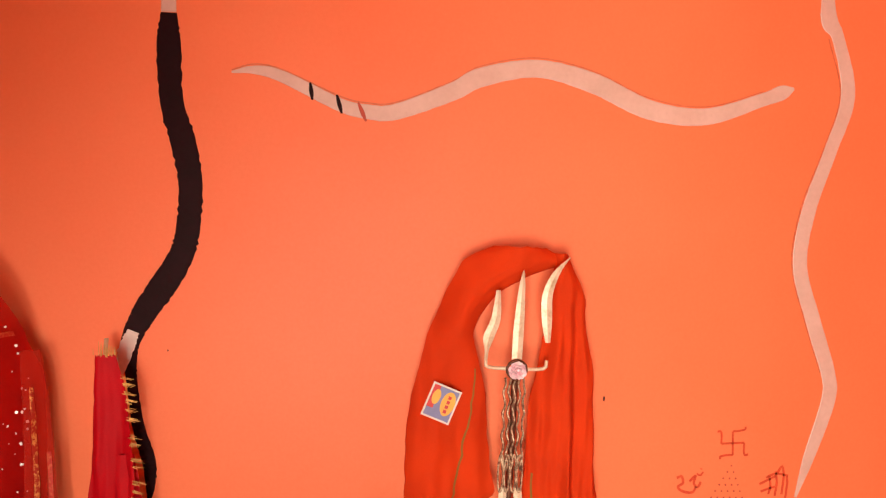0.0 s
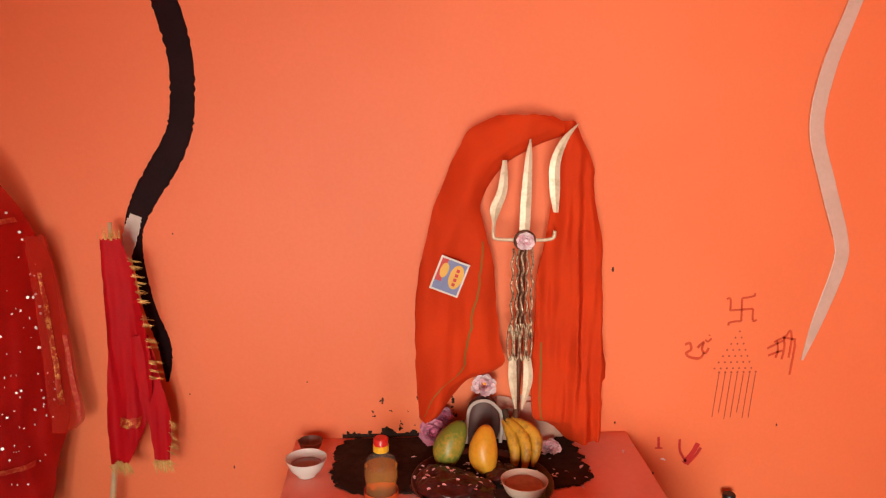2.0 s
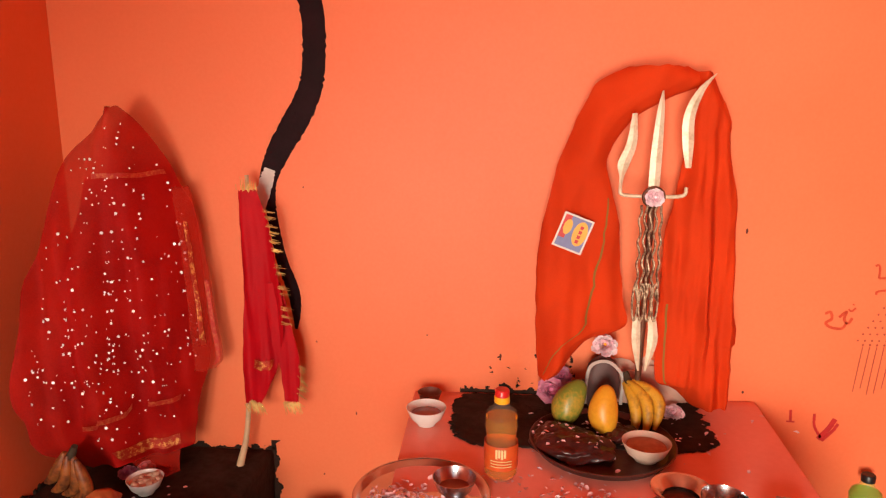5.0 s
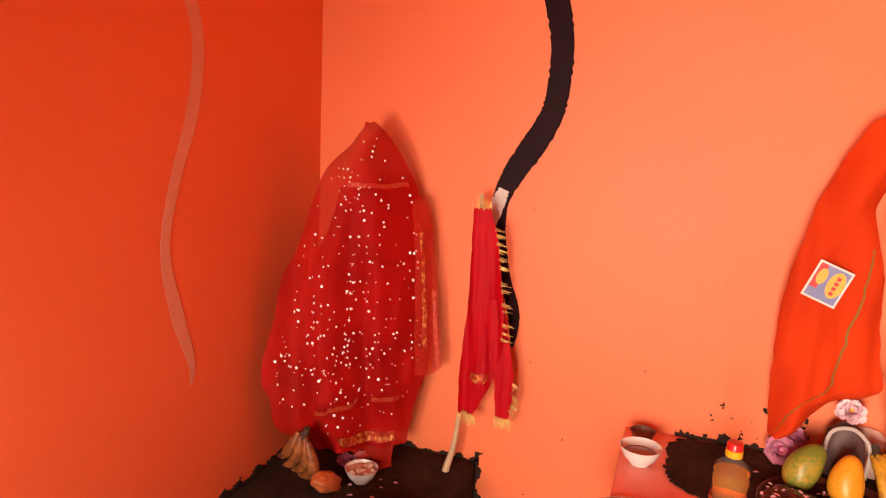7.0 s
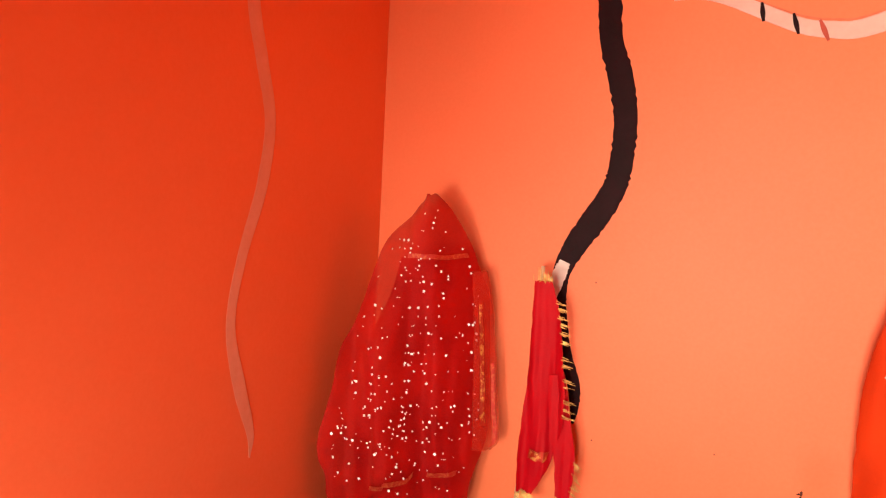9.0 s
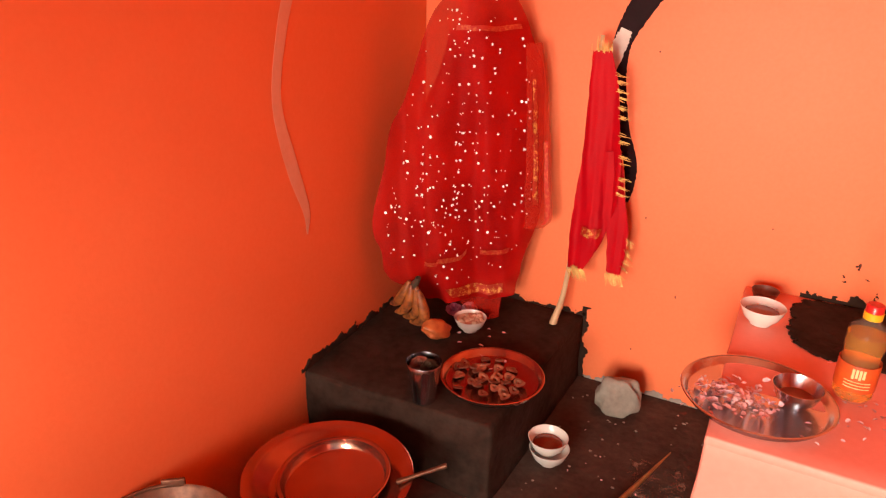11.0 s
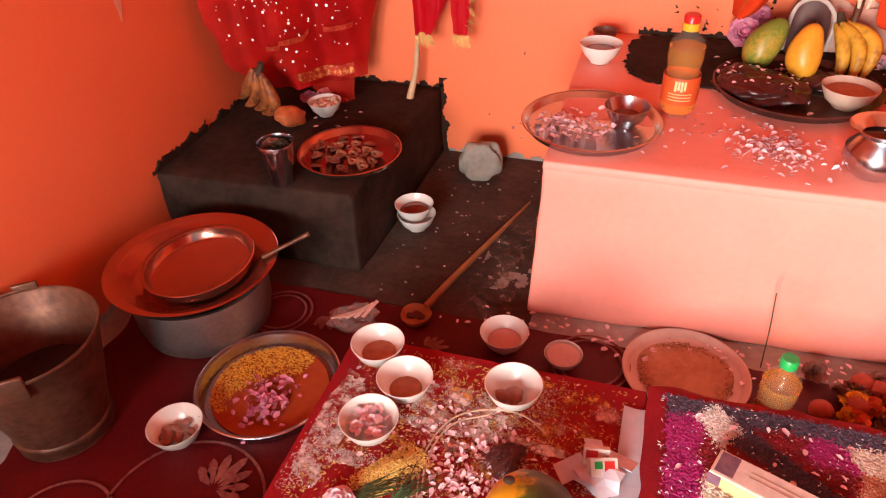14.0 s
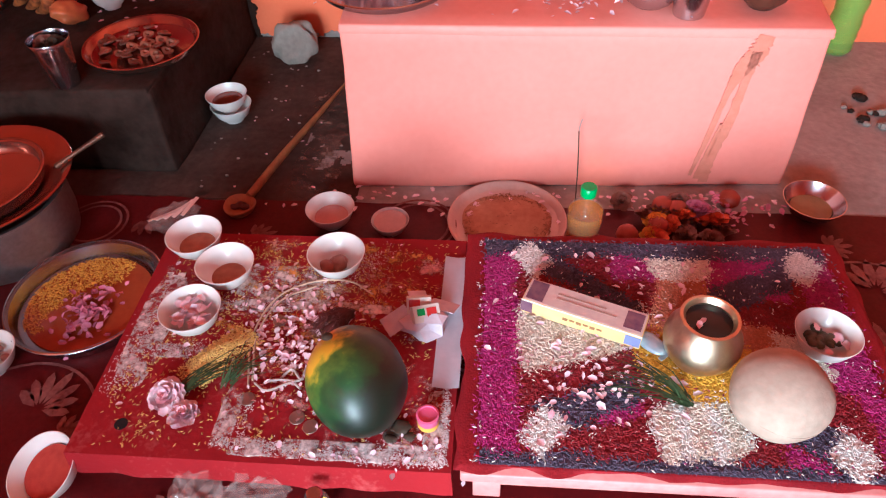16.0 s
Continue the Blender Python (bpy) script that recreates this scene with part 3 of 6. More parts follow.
for s_ in (((-0.05, -0.005), (-0.02, 0.01), (0.0, 0.02)), ((-0.045, -0.028), (-0.02, -0.018), (0.0, -0.012)), ((-0.02, 0.02), (-0.015, -0.01), (-0.02, -0.035)), ((0.0, 0.035), (0.005, 0.0), (0.0, -0.04)), ((0.005, 0.03), (0.02, 0.05), (0.026, 0.02), (0.022, -0.035)), ((-0.03, 0.015), (0.0, 0.028), (0.04, 0.022)), ((0.036, 0.02), (0.038, -0.005), (0.03, -0.09))):
    stroke([(cx + a, cz + b) for a, b in s_], 0.0035)
strokes_done("painted_syllable", RED_INK, "vermilion sacred syllable painted beside the serpent", "wall mark")
bm = bmesh.new()
for k in range(7):
    n = k + 1
    for i in range(n):
        x = 1.105 + (i - (n - 1) / 2) * 0.0195 - 0.002 * k
        z = 0.755 - 0.0195 * k + 0.002 * noise.noise(Vector((i * 3.0, k, 0)))
        bmesh.ops.create_circle(bm, cap_ends=True, segments=8, radius=0.003 + 0.0008 * noise.noise(Vector((i, k * 2.0, 1))), matrix=pose(x, WY - 0.0012, z, 90))
for k in range(7):
    x = 1.05 + k * 0.0195
    bmesh.ops.create_circle(bm, cap_ends=True, segments=8, radius=0.0036, matrix=pose(x, WY - 0.0012, 0.625, 90))
dots = solo("painted_dots", bm, DARK_INK, "dark red dots painted in a triangle on the wall", "wall mark")
for k in range(7):
    x = 1.05 + k * 0.0195
    stroke([(x, 0.62, ), (x - 0.006, 0.55), (x - 0.012, 0.482 + 0.012 * math.sin(k * 2))], 0.0012)
strokes_done("painted_drips", DARK_INK, "thin dark drips below the painted dots", "wall mark")
for p, w in (([(0.94, 0.41), (0.944, 0.37), (0.965, 0.335)], 0.004), ([(0.958, 0.33), (0.985, 0.365), (1.0, 0.395)], 0.008), ([(0.968, 0.325), (0.995, 0.355), (1.01, 0.38)], 0.005), ([(0.872, 0.42), (0.874, 0.385)], 0.004), ([(0.862, 0.383), (0.886, 0.382)], 0.0025)):
    stroke(p, w)
strokes_done("smeared_mark", LRED, "red finger smears on the orange wall", "wall mark")

# ---- mud and soot smears ----
def ragged(x, y, f=14, s=0):
    return noise.noise(Vector((x * f, y * f, s))) + 0.6 * noise.noise(Vector((x * f * 3.3, y * f * 3.3, s + 3)))


def soot(x, y):
    dx, dy = (x - 0.38) / 0.355, (y - 0.2) / 0.165
    return (abs(dx) ** 5 + abs(dy) ** 5) + 0.22 * ragged(x, y, 13) + 0.16 * ragged(x, y, 42) < 0.95 and (y < 0.345)


solo("soot_patch", patch(230, 110, 0.76, 0.36, soot, lambda x, y: 0.004 + 0.0015 * ragged(x, y, 40)), MUD, "black mud smear on the altar top", "mud smear", (-0.145, 1.5, top(1.5) + 0.001), (2.1, 0, 0))
solo("soot_splash", patch(300, 95, 0.76, 0.24, lambda x, y: y < 0.012 + 0.035 * max(0, ragged(x, y, 22, 5)) + 0.05 * max(0, ragged(x, 0, 6, 8)) or (ragged(x, y, 38, 2) > 0.62 and y < 0.13), lambda x, y: 0.003, "y"), MUD, "black mud splashes on the wall above the altar", "mud smear", (-0.1, WY - 0.001, top(WY) - 0.002))
solo("mud_edge", patch(200, 50, 0.6, 0.12, lambda x, y: y < 0.012 + 0.02 * ragged(x, y, 24, 1), lambda x, y: 0.004, "y"), MUD, "ragged mud plaster edge on the wall", "mud smear", (WX - 0.017, WY - 0.001, 0.226))
solo("mud_edge", patch(240, 50, 0.72, 0.12, lambda x, y: y < 0.02 + 0.022 * ragged(x, y, 24, 2), lambda x, y: 0.004, "x"), MUD, "ragged mud plaster edge on the side wall", "mud smear", (WX + 0.001, 1.14, 0.226), (0, 0, 1.5))
solo("mud_edge", patch(36, 110, 0.06, 0.26, lambda x, y: x < 0.02 + 0.016 * ragged(x, y, 24, 3), lambda x, y: 0.004, "y"), MUD, "ragged mud plaster edge on the wall", "mud smear", (-0.695, WY - 0.001, 0.0))
solo("mud_edge", patch(180, 40, 0.45, 0.08, lambda x, y: y < 0.012 + 0.016 * ragged(x, y, 26, 6), lambda x, y: 0.003, "y"), CEMENT, "ragged cement skirting below the wall paint", "mud smear", (-0.69, WY - 0.001, 0.001))
STAIN = mat("oil_stain", (0.56, 0.19, 0.12), (0.66, 0.24, 0.17), rough=0.45, scale=30, fine=90)
stain = thing("oil_stain", "brown oil drips down the altar front", "stain", (0.505, 1.1475, 0.0))
stain.rotation_euler = (radians(3.9), 0, radians(1.2))
for pts in ([(0.1, 0.405, 0.016), (0.09, 0.36, 0.02), (0.075, 0.33, 0.018), (0.06, 0.27, 0.007), (0.05, 0.16, 0.0065), (0.036, 0.04, 0.004)], [(0.092, 0.37, 0.012), (0.088, 0.3, 0.008), (0.084, 0.2, 0.011), (0.072, 0.1, 0.01), (0.07, 0.02, 0.011)], [(0.07, 0.19, 0.004), (0.062, 0.12, 0.006), (0.052, 0.03, 0.007)]):
    part("drip", ribbon(pts, wall=0.0, thick=0.0003, ragged=0.45, seed=len(pts)), STAIN, stain, smooth=False)

# ---- trident ----
CHAIN = mat("tarnished_chain", (0.5, 0.36, 0.24), (0.16, 0.07, 0.04), rough=0.4, metal=0.6, scale=120, fine=300, bump=0.3, mixlo=0.42, mixhi=0.58)
tri = thing("trident", "silver painted iron trident with chains behind a shawl", "trident", (0, 0, 0))


def blade(pts, parent, name="prong", y=1.685):
    bm = bmesh.new()
    rows = []
    for x, z, w in smooth_line(pts, 6):
        rows.append([bm.verts.new((x - w, y, z)), bm.verts.new((x, y - 0.004, z)), bm.verts.new((x + w, y, z)), bm.verts.new((x, y + 0.004, z))])
    for a, b in zip(rows, rows[1:]):
        for k in range(4):
            bm.faces.new((a[k], a[(k + 1) % 4], b[(k + 1) % 4], b[k]))
    bm.faces.new(rows[0])
    bm.faces.new(rows[-1])
    part(name, bm, TRIDENT, parent, smooth=False)


blade([(0.398, 1.08, 0.014), (0.4, 1.18, 0.014), (0.404, 1.28, 0.009), (0.407, 1.33, 0.002)], tri)
blade([(0.341, 1.275, 0.006), (0.337, 1.2, 0.013), (0.32, 1.15, 0.015), (0.316, 1.115, 0.006), (0.314, 1.08, 0.004)], tri)
blade([(0.529, 1.37, 0.002), (0.495, 1.33, 0.010), (0.472, 1.27, 0.014), (0.473, 1.2, 0.014), (0.478, 1.14, 0.007)], tri, y=1.675)
part("crossbar", tube([(0.314, 1.685, 1.085), (0.324, 1.685, 1.069), (0.4, 1.685, 1.066), (0.47, 1.685, 1.068), (0.48, 1.685, 1.09)], 0.005), TRIDENT, tri)
part("shaft", tube([(0.397, 1.69, 1.09), (0.396, 1.7, 0.8), (0.395, 1.73, 0.43)], 0.009), IRON, tri)
part("ring", tube([(0.397 + 0.026 * math.cos(a), 1.672, 1.066 + 0.024 * math.sin(a)) for a in (math.pi * k / 6 for k in range(13))], 0.004), IRON, tri)
for k in range(5):
    x = 0.366 + k * 0.013
    part("twisted_chain", tube([(x + (0.0035 * math.sin(i * 2.1 + k)), 1.668 - 0.0035 * math.cos(i * 2.1), 1.045 - i * 0.019) for i in range(14)], 0.0032, 6, steps=3), CHAIN, tri)
for k in range(4):
    x = 0.364 + k * 0.017
    part("chain_link", tube([(x + 0.007 * math.cos(a), 1.666, 0.79 + 0.05 * math.sin(a)) for a in (math.pi * i / 6 for i in range(13))], 0.003, 6, steps=3), CHAIN, tri)
blade([(0.372, 0.75, 0.01), (0.374, 0.68, 0.011), (0.384, 0.6, 0.003)], tri, "clapper", 1.67)
blade([(0.412, 0.75, 0.01), (0.416, 0.68, 0.013), (0.402, 0.6, 0.003)], tri, "clapper", 1.67)

# ---- flowers, fruit, petals ----
PETAL = mat("pink_petal", (0.76, 0.42, 0.5), (0.88, 0.72, 0.74), rough=0.6, scale=60, vary=0.3, island=True, bump=0.05)
ROSE = mat("deep_pink_petal", (0.55, 0.12, 0.24), (0.66, 0.28, 0.38), rough=0.6, scale=60, vary=0.3, island=True, bump=0.05)
MARI = mat("marigold_petal", (0.8, 0.36, 0.02), (0.85, 0.5, 0.05), rough=0.6, scale=80, vary=0.3, island=True)
MARI2 = mat("orange_marigold_petal", (0.72, 0.13, 0.02), (0.6, 0.08, 0.02), rough=0.6, scale=80, vary=0.3, island=True)
LEAF = mat("grass_blade", (0.06, 0.1, 0.035), (0.035, 0.06, 0.025), rough=0.6, vary=0.3, island=True)


def petal(bm, m, r, curl=0.35):
    vs = [bm.verts.new(m @ Vector(p)) for p in ((0, -r, 0.0), (0.75 * r, -0.2 * r, curl * r), (0.55 * r, 0.75 * r, curl * r * 0.8), (0, r, curl * r * 0.5), (-0.55 * r, 0.75 * r, curl * r * 0.8), (-0.75 * r, -0.2 * r, curl * r))]
    c = bm.verts.new(m @ Vector((0, 0.1 * r, 0.04 * r)))
    for k in range(6):
        bm.faces.new((vs[k], vs[(k + 1) % 6], c))


def petals(place, spread, count, material=None, size=0.009, label="loose pink petals scattered on the red cloth", seed=0, heap=0.0, keep=None, turn=0, cat="petals"):
    r = random.Random(seed + 77)
    bm = bmesh.new()
    n = 0
    while n < count:
        x, y = r.gauss(0, spread[0]), r.gauss(0, spread[1])
        n += 1 / 1.35
        if keep and not keep(place[0] + x, place[1] + y):
            continue
        k = math.exp(-(x / spread[0]) ** 2 / 2 - (y / spread[1]) ** 2 / 2)
        m = pose(x, y, 0.002 + heap * k * r.random(), r.uniform(-35, 35) * (1 if heap else 0.5), r.uniform(-35, 35) * (1 if heap else 0.5), r.uniform(0, 360))
        petal(bm, m @ Matrix.Diagonal((r.uniform(0.55, 1), 1, 1, 1)), size * r.uniform(0.45, 1.05))
    return solo("loose_petals", bm, material or PETAL, label, cat, place, (0, 0, turn), kind="stuff")


def blossom(place, r, material, label, layers=5, seed=0, tilt=(0, 0), core=None):
    t = thing("flower", label, "flower", place)
    t.rotation_euler = (radians(tilt[0]), radians(tilt[1]), 0)
    rr = random.Random(seed)
    bm = bmesh.new()
    for k in range(layers):
        n = 6 + 2 * k
        for i in range(n):
            a = 360 * (i + 0.5 * (k % 2)) / n + rr.uniform(-8, 8)
            d = r * (0.15 + 0.5 * k / layers)
            petal(bm, pose(0, 0, r * (0.55 - 0.09 * k), 0, 0, a) @ pose(0, d, 0, 60 - 62 * k / layers + rr.uniform(-26, 26), rr.uniform(-16, 16)), r * (0.34 + 0.05 * k) * rr.uniform(0.75, 1.15), 0.45)
    part("petals", bm, material, t)
    part("centre", blob((r * 0.3, r * 0.3, r * 0.4), 0.2, 6, 2, seed, at=(0, 0, r * 0.25)), core or material, t)
    return t


blossom((0.397, 1.662, 1.066), 0.024, PETAL, "pink flower tied at the trident's ring", tilt=(80, 0), seed=3)
blossom((0.31, 1.775, 0.625), 0.034, PETAL, "pink rose laid on the garlanded stone", tilt=(45, 0), seed=4, core=MARI)
blossom((0.165, 1.77, 0.49), 0.04, ROSE, "deep pink rose beside the stone", tilt=(55, -10), seed=5)
blossom((0.195, 1.8, 0.52), 0.032, ROSE, "deep pink rose beside the stone", tilt=(40, 10), seed=6)
blossom((0.5, 1.74, top(1.74) + 0.004), 0.03, PETAL, "pink flower lying on the sooty altar", tilt=(30, 0), seed=7)

STONE = mat("dark_stone", (0.13, 0.07, 0.065), (0.09, 0.05, 0.05), rough=0.6, scale=12, fine=60, bump=0.5)
st = thing("garlanded_stone", "dark rounded stone with a white garland", "sacred stone", (0.31, 1.79, top(1.79)))
part("stone", blob((0.05, 0.042, 0.09), 0.16, 1.5, 4, 2, at=(0, 0, 0.07)), STONE, st)
part("garland", tube([(-0.05, -0.03, 0.02), (-0.05, -0.038, 0.07), (-0.045, -0.038, 0.12), (-0.03, -0.04, 0.145), (0.002, -0.042, 0.153), (0.03, -0.042, 0.138), (0.052, -0.04, 0.1), (0.046, -0.052, 0.03)], 0.005, 8, flat=0.6), mat("white_cotton", (0.52, 0.42, 0.38), rough=0.9, fine=200, bump=0.6), st, "white cotton garland")
solo("cement_mound", blob((0.15, 0.042, 0.11), 0.5, 3.2, 4, 9, at=(0, 0, 0.02)), mat("pale_cement_mound", (0.7, 0.42, 0.33), (0.6, 0.34, 0.26), rough=0.85, scale=12, fine=60, bump=0.5), "pale plaster mound holding the trident's foot", "plaster mound", (0.43, 1.845, 0.425))

MANGO_G = mat("green_mango_skin", (0.16, 0.2, 0.03), (0.5, 0.28, 0.04), rough=0.4, scale=9, fine=120, bump=0.05, mixlo=0.5, mixhi=0.66)
MANGO_Y = mat("ripe_mango_skin", (0.72, 0.34, 0.03), (0.6, 0.24, 0.02), rough=0.4, scale=14, fine=120, bump=0.05)
BANANA = mat("ripe_banana_skin", (0.6, 0.3, 0.03), (0.22, 0.09, 0.02), rough=0.5, scale=30, fine=90, bump=0.05, mixlo=0.48, mixhi=0.68)
BROWN = mat("dark_stem", (0.06, 0.035, 0.02), rough=0.8)


def mango(place, size, rot, material, label):
    t = thing("mango", label, "mango", place, group="fruit on the altar")
    t.rotation_euler = [radians(a) for a in rot]
    bm = blob((1, 1, 1), 0.06, 1.2, 4, 3)
    for v in bm.verts:
        k = v.co.z
        v.co.x += 0.22 * k * k
        v.co = Vector((v.co.x * size[0] * (1 - 0.12 * k), v.co.y * size[1] * (1 - 0.1 * k), v.co.z * size[2]))
    part("skin", bm, material, t)
    part("stem", tube([(size[0] * 0.2, 0, size[2] * 0.97), (size[0] * 0.22, 0, size[2] * 1.06)], 0.003, 6), BROWN, t)


mango((0.205, 1.668, 0.506), (0.04, 0.04, 0.068), (-18, 28, 0), MANGO_G, "green and yellow mango standing on the plate")
mango((0.29, 1.622, 0.507), (0.038, 0.038, 0.066), (-20, 4, 0), MANGO_Y, "ripe yellow mango standing on the plate")


def bananas(place, rot, n, label, material, length=0.15, spread=12, group=""):
    t = thing("banana_bunch", label, "bananas", place, 0, group)
    t.rotation_euler = [radians(a) for a in rot]
    for k in range(n):
        o = k - (n - 1) / 2
        pts = []
        for i in range(7):
            s = i / 6
            r = 0.0165 * (0.4, 0.85, 1, 1.02, 0.95, 0.7, 0.3)[i]
            pts.append((o * (0.012 + 0.016 * min(1, s * 2.2)) + 0.03 * math.sin(math.pi * s) * (1 + 0.12 * o), -0.012 * math.sin(math.pi * s) - 0.006 * (k % 2), -s * length * (1 - 0.06 * abs(o)), r))
        part("banana", tube(pts, 0.017, 8, steps=4), material, t)
    part("stalk", tube([(0, 0, -0.01, 0.014), (0, 0.005, 0.012, 0.01), (0, 0.006, 0.03, 0.008)], 0.01, 8), BROWN, t)
    return t


bananas((0.372, 1.725, 0.545), (-36, -20, -6), 3, "small bunch of ripe bananas with brown tips", BANANA)
bananas((-1.1, 1.475, 0.395), (12, 28, 0), 4, "small bunch of over-ripe bananas on the mud altar", mat("overripe_banana_skin", (0.38, 0.12, 0.03), (0.07, 0.016, 0.01), rough=0.5, scale=30, mixlo=0.42, mixhi=0.62))
petals((0.36, 1.64, top(1.64) + 0.006), (0.14, 0.09), 75, size=0.008, label="pink petals scattered on the sooty altar", seed=1, keep=lambda x, y: y < 1.84)

# ---- vessels ----
LIQUID_RED = mat("red_brown_liquid", (0.2, 0.03, 0.015), (0.26, 0.05, 0.02), rough=0.1, bump=0)
TURMERIC = mat("orange_paste", (0.42, 0.14, 0.06), (0.32, 0.09, 0.04), rough=0.6, scale=60)
POWDER = mat("red_powder", (0.45, 0.05, 0.03), (0.35, 0.03, 0.02), rough=0.9, scale=50, bump=0.5)
NUTS = mat("puffed_sweets", (0.62, 0.5, 0.38), (0.5, 0.36, 0.25), rough=0.7, vary=0.25, island=True)


def bowl(place, label, fill=None, level=0.5, R=0.055, H=0.05, tilt=(0, 0), bits=None, group="white china bowls", material=None):
    t = thing("bowl", label, "bowl", place, 0, group)
    t.rotation_euler = (radians(tilt[0]), radians(tilt[1]), 0)
    f = R * 0.45
    part("body", lathe([(0, 0.004), (f * 0.9, 0.004), (f, 0), (f * 1.05, 0.004), (R * 0.78, H * 0.42), (R * 0.95, H * 0.85), (R, H), (R * 0.975, H * 1.005), (R * 0.92, H * 0.84), (R * 0.74, H * 0.45), (f, 0.009), (0, 0.008)], 40), material or CHINA, t)
    if fill:
        z = 0.008 + level * (H - 0.01)
        r = f + (R * 0.9 - f) * (level ** 0.6)
        part("filling", lathe([(0, z + 0.001), (r * 0.6, z + 0.0015), (r * 0.97, z)], 32), fill, t)
    if bits:
        bits(t, R, H)
    return t


def bits_of(material, count, size, seed, name="piece", label=""):
    def make(t, R, H):
        r = random.Random(seed)
        for k in range(count):
            a, d = r.uniform(0, 6.28), R * 0.5 * math.sqrt(r.random())
            s = size * r.uniform(0.7, 1.2)
            part(name, blob((s, s * 0.75, s * 0.6), 0.25, 2, 2, seed + k, at=(d * math.cos(a), d * math.sin(a), H * (0.42 + 0.12 * r.random())), turn=r.uniform(0, 180)), material, t)
    return make


def petal_fill(material, count, seed, level=0.55):
    def make(t, R, H):
        r = random.Random(seed)
        bm = bmesh.new()
        for k in range(count):
            a, d = r.uniform(0, 6.28), R * 0.62 * math.sqrt(r.random())
            petal(bm, pose(d * math.cos(a), d * math.sin(a), H * (level + 0.2 * r.random()), r.uniform(-40, 40), r.uniform(-40, 40), r.uniform(0, 360)), 0.011 * r.uniform(0.7, 1.2))
        part("petals", bm, material, t)["kind"] = "stuff"
    return make


DARKBITS = mat("dark_seeds", (0.05, 0.04, 0.025), (0.12, 0.1, 0.05), rough=0.6, vary=0.4, island=True)
DATES = mat("dried_dates", (0.2, 0.07, 0.05), (0.3, 0.14, 0.1), rough=0.45, scale=30, vary=0.3, island=True)
bowl((-0.182, 1.648, top(1.648)), "white bowl of red liquid on the altar", LIQUID_RED, 0.6)
bowl((-0.185, 1.775, top(1.775)), "small dark red clay cup by the wall", None, R=0.035, H=0.035, material=DATES, group="")
bowl((0.378, 1.497, top(1.497) + 0.004), "pale clay bowl of pink powder beside the plate", TURMERIC, 0.75, R=0.06, H=0.05, material=mat("pale_clay", (0.62, 0.42, 0.33), rough=0.7))
bowl((-0.624, 1.393, 0.001), "lower of two stacked white bowls on the floor")
bowl((-0.632, 1.4, 0.029), "white bowl of tea-brown liquid stacked on another", LIQUID_RED, 0.55)
bowl((-0.965, 1.583, 0.23), "white bowl heaped with puffed sweets on the mud altar", NUTS, 0.85, R=0.05, H=0.045, bits=lambda t, R, H: bits_of(NUTS, 30, 0.0105, 3)(t, R * 1.45, H * 1.75))
bowl((-0.495, 0.79, 0.1), "white bowl with orange paste on the red table", TURMERIC, 0.28)
bowl((-0.41, 0.715, 0.1), "white bowl with traces of orange paste", TURMERIC, 0.18)
bowl((-0.205, 0.752, 0.1), "white bowl with dried dates", None, bits=bits_of(DATES, 6, 0.017, 5, "date"))
bowl((-0.44, 0.605, 0.1), "white bowl of pink petals on the red table", None, bits=petal_fill(PETAL, 40, 4))
bowl((-0.275, 0.985, 0.004), "white bowl with pink water on the floor sheet", mat("pink_water", (0.55, 0.25, 0.22), rough=0.15), 0.4)
up = bowl((-0.138, 0.965, 0.004), "small white bowl on the floor sheet", mat("pale_dough", (0.6, 0.42, 0.38), rough=0.6), 0.95, R=0.042, H=0.036)
bowl((-0.846, 0.556, 0.004), "white bowl with dark red bits on the floor sheet", None, bits=bits_of(bpy.data.materials.get("dark_red_dried_fruit") or DATES, 11, 0.012, 8))
bowl((-0.607, 0.345, 0.018), "tilted white bowl of red powder", POWDER, 0.55, R=0.06, tilt=(14, -12))
bowl((0.634, 0.585, 0.123), "white bowl with dark seeds and a petal", None, R=0.052, bits=lambda t, R, H: (bits_of(DARKBITS, 22, 0.009, 11)(t, R, H), petal_fill(PETAL, 4, 2)(t, R, H)))
sb = bowl((0.795, 1.06, 0.004), "ribbed steel bowl with a little brown water", mat("brown_water", (0.3, 0.2, 0.1), rough=0.1), 0.35, R=0.066, H=0.045, material=STEEL, group="")


def thali(place, R, H, material, label, turn=(0, 0), lip=0.012):
    t = thing("thali", label, "thali", place)
    t.rotation_euler = (radians(turn[0]), radians(turn[1]), 0)
    part("tray", lathe([(0, 0.0), (R * 0.91, 0), (R * 0.94, 0.002), (R * 0.985, H * 0.9), (R + lip * 0.3, H), (R + lip * 0.3, H + 0.002), (R * 0.97, H * 0.95), (R * 0.925, 0.005), (R * 0.9, 0.003), (0, 0.003)], 64), material, t)
    e = R + lip * 0.3
    part("rim", lathe([(e - 0.003, H - 0.0004), (e + 0.0005, H - 0.0006), (e + 0.0018, H + 0.001), (e + 0.0006, H + 0.0026), (e - 0.002, H + 0.003), (e - 0.003, H + 0.0022)], 64), material, t)
    return t


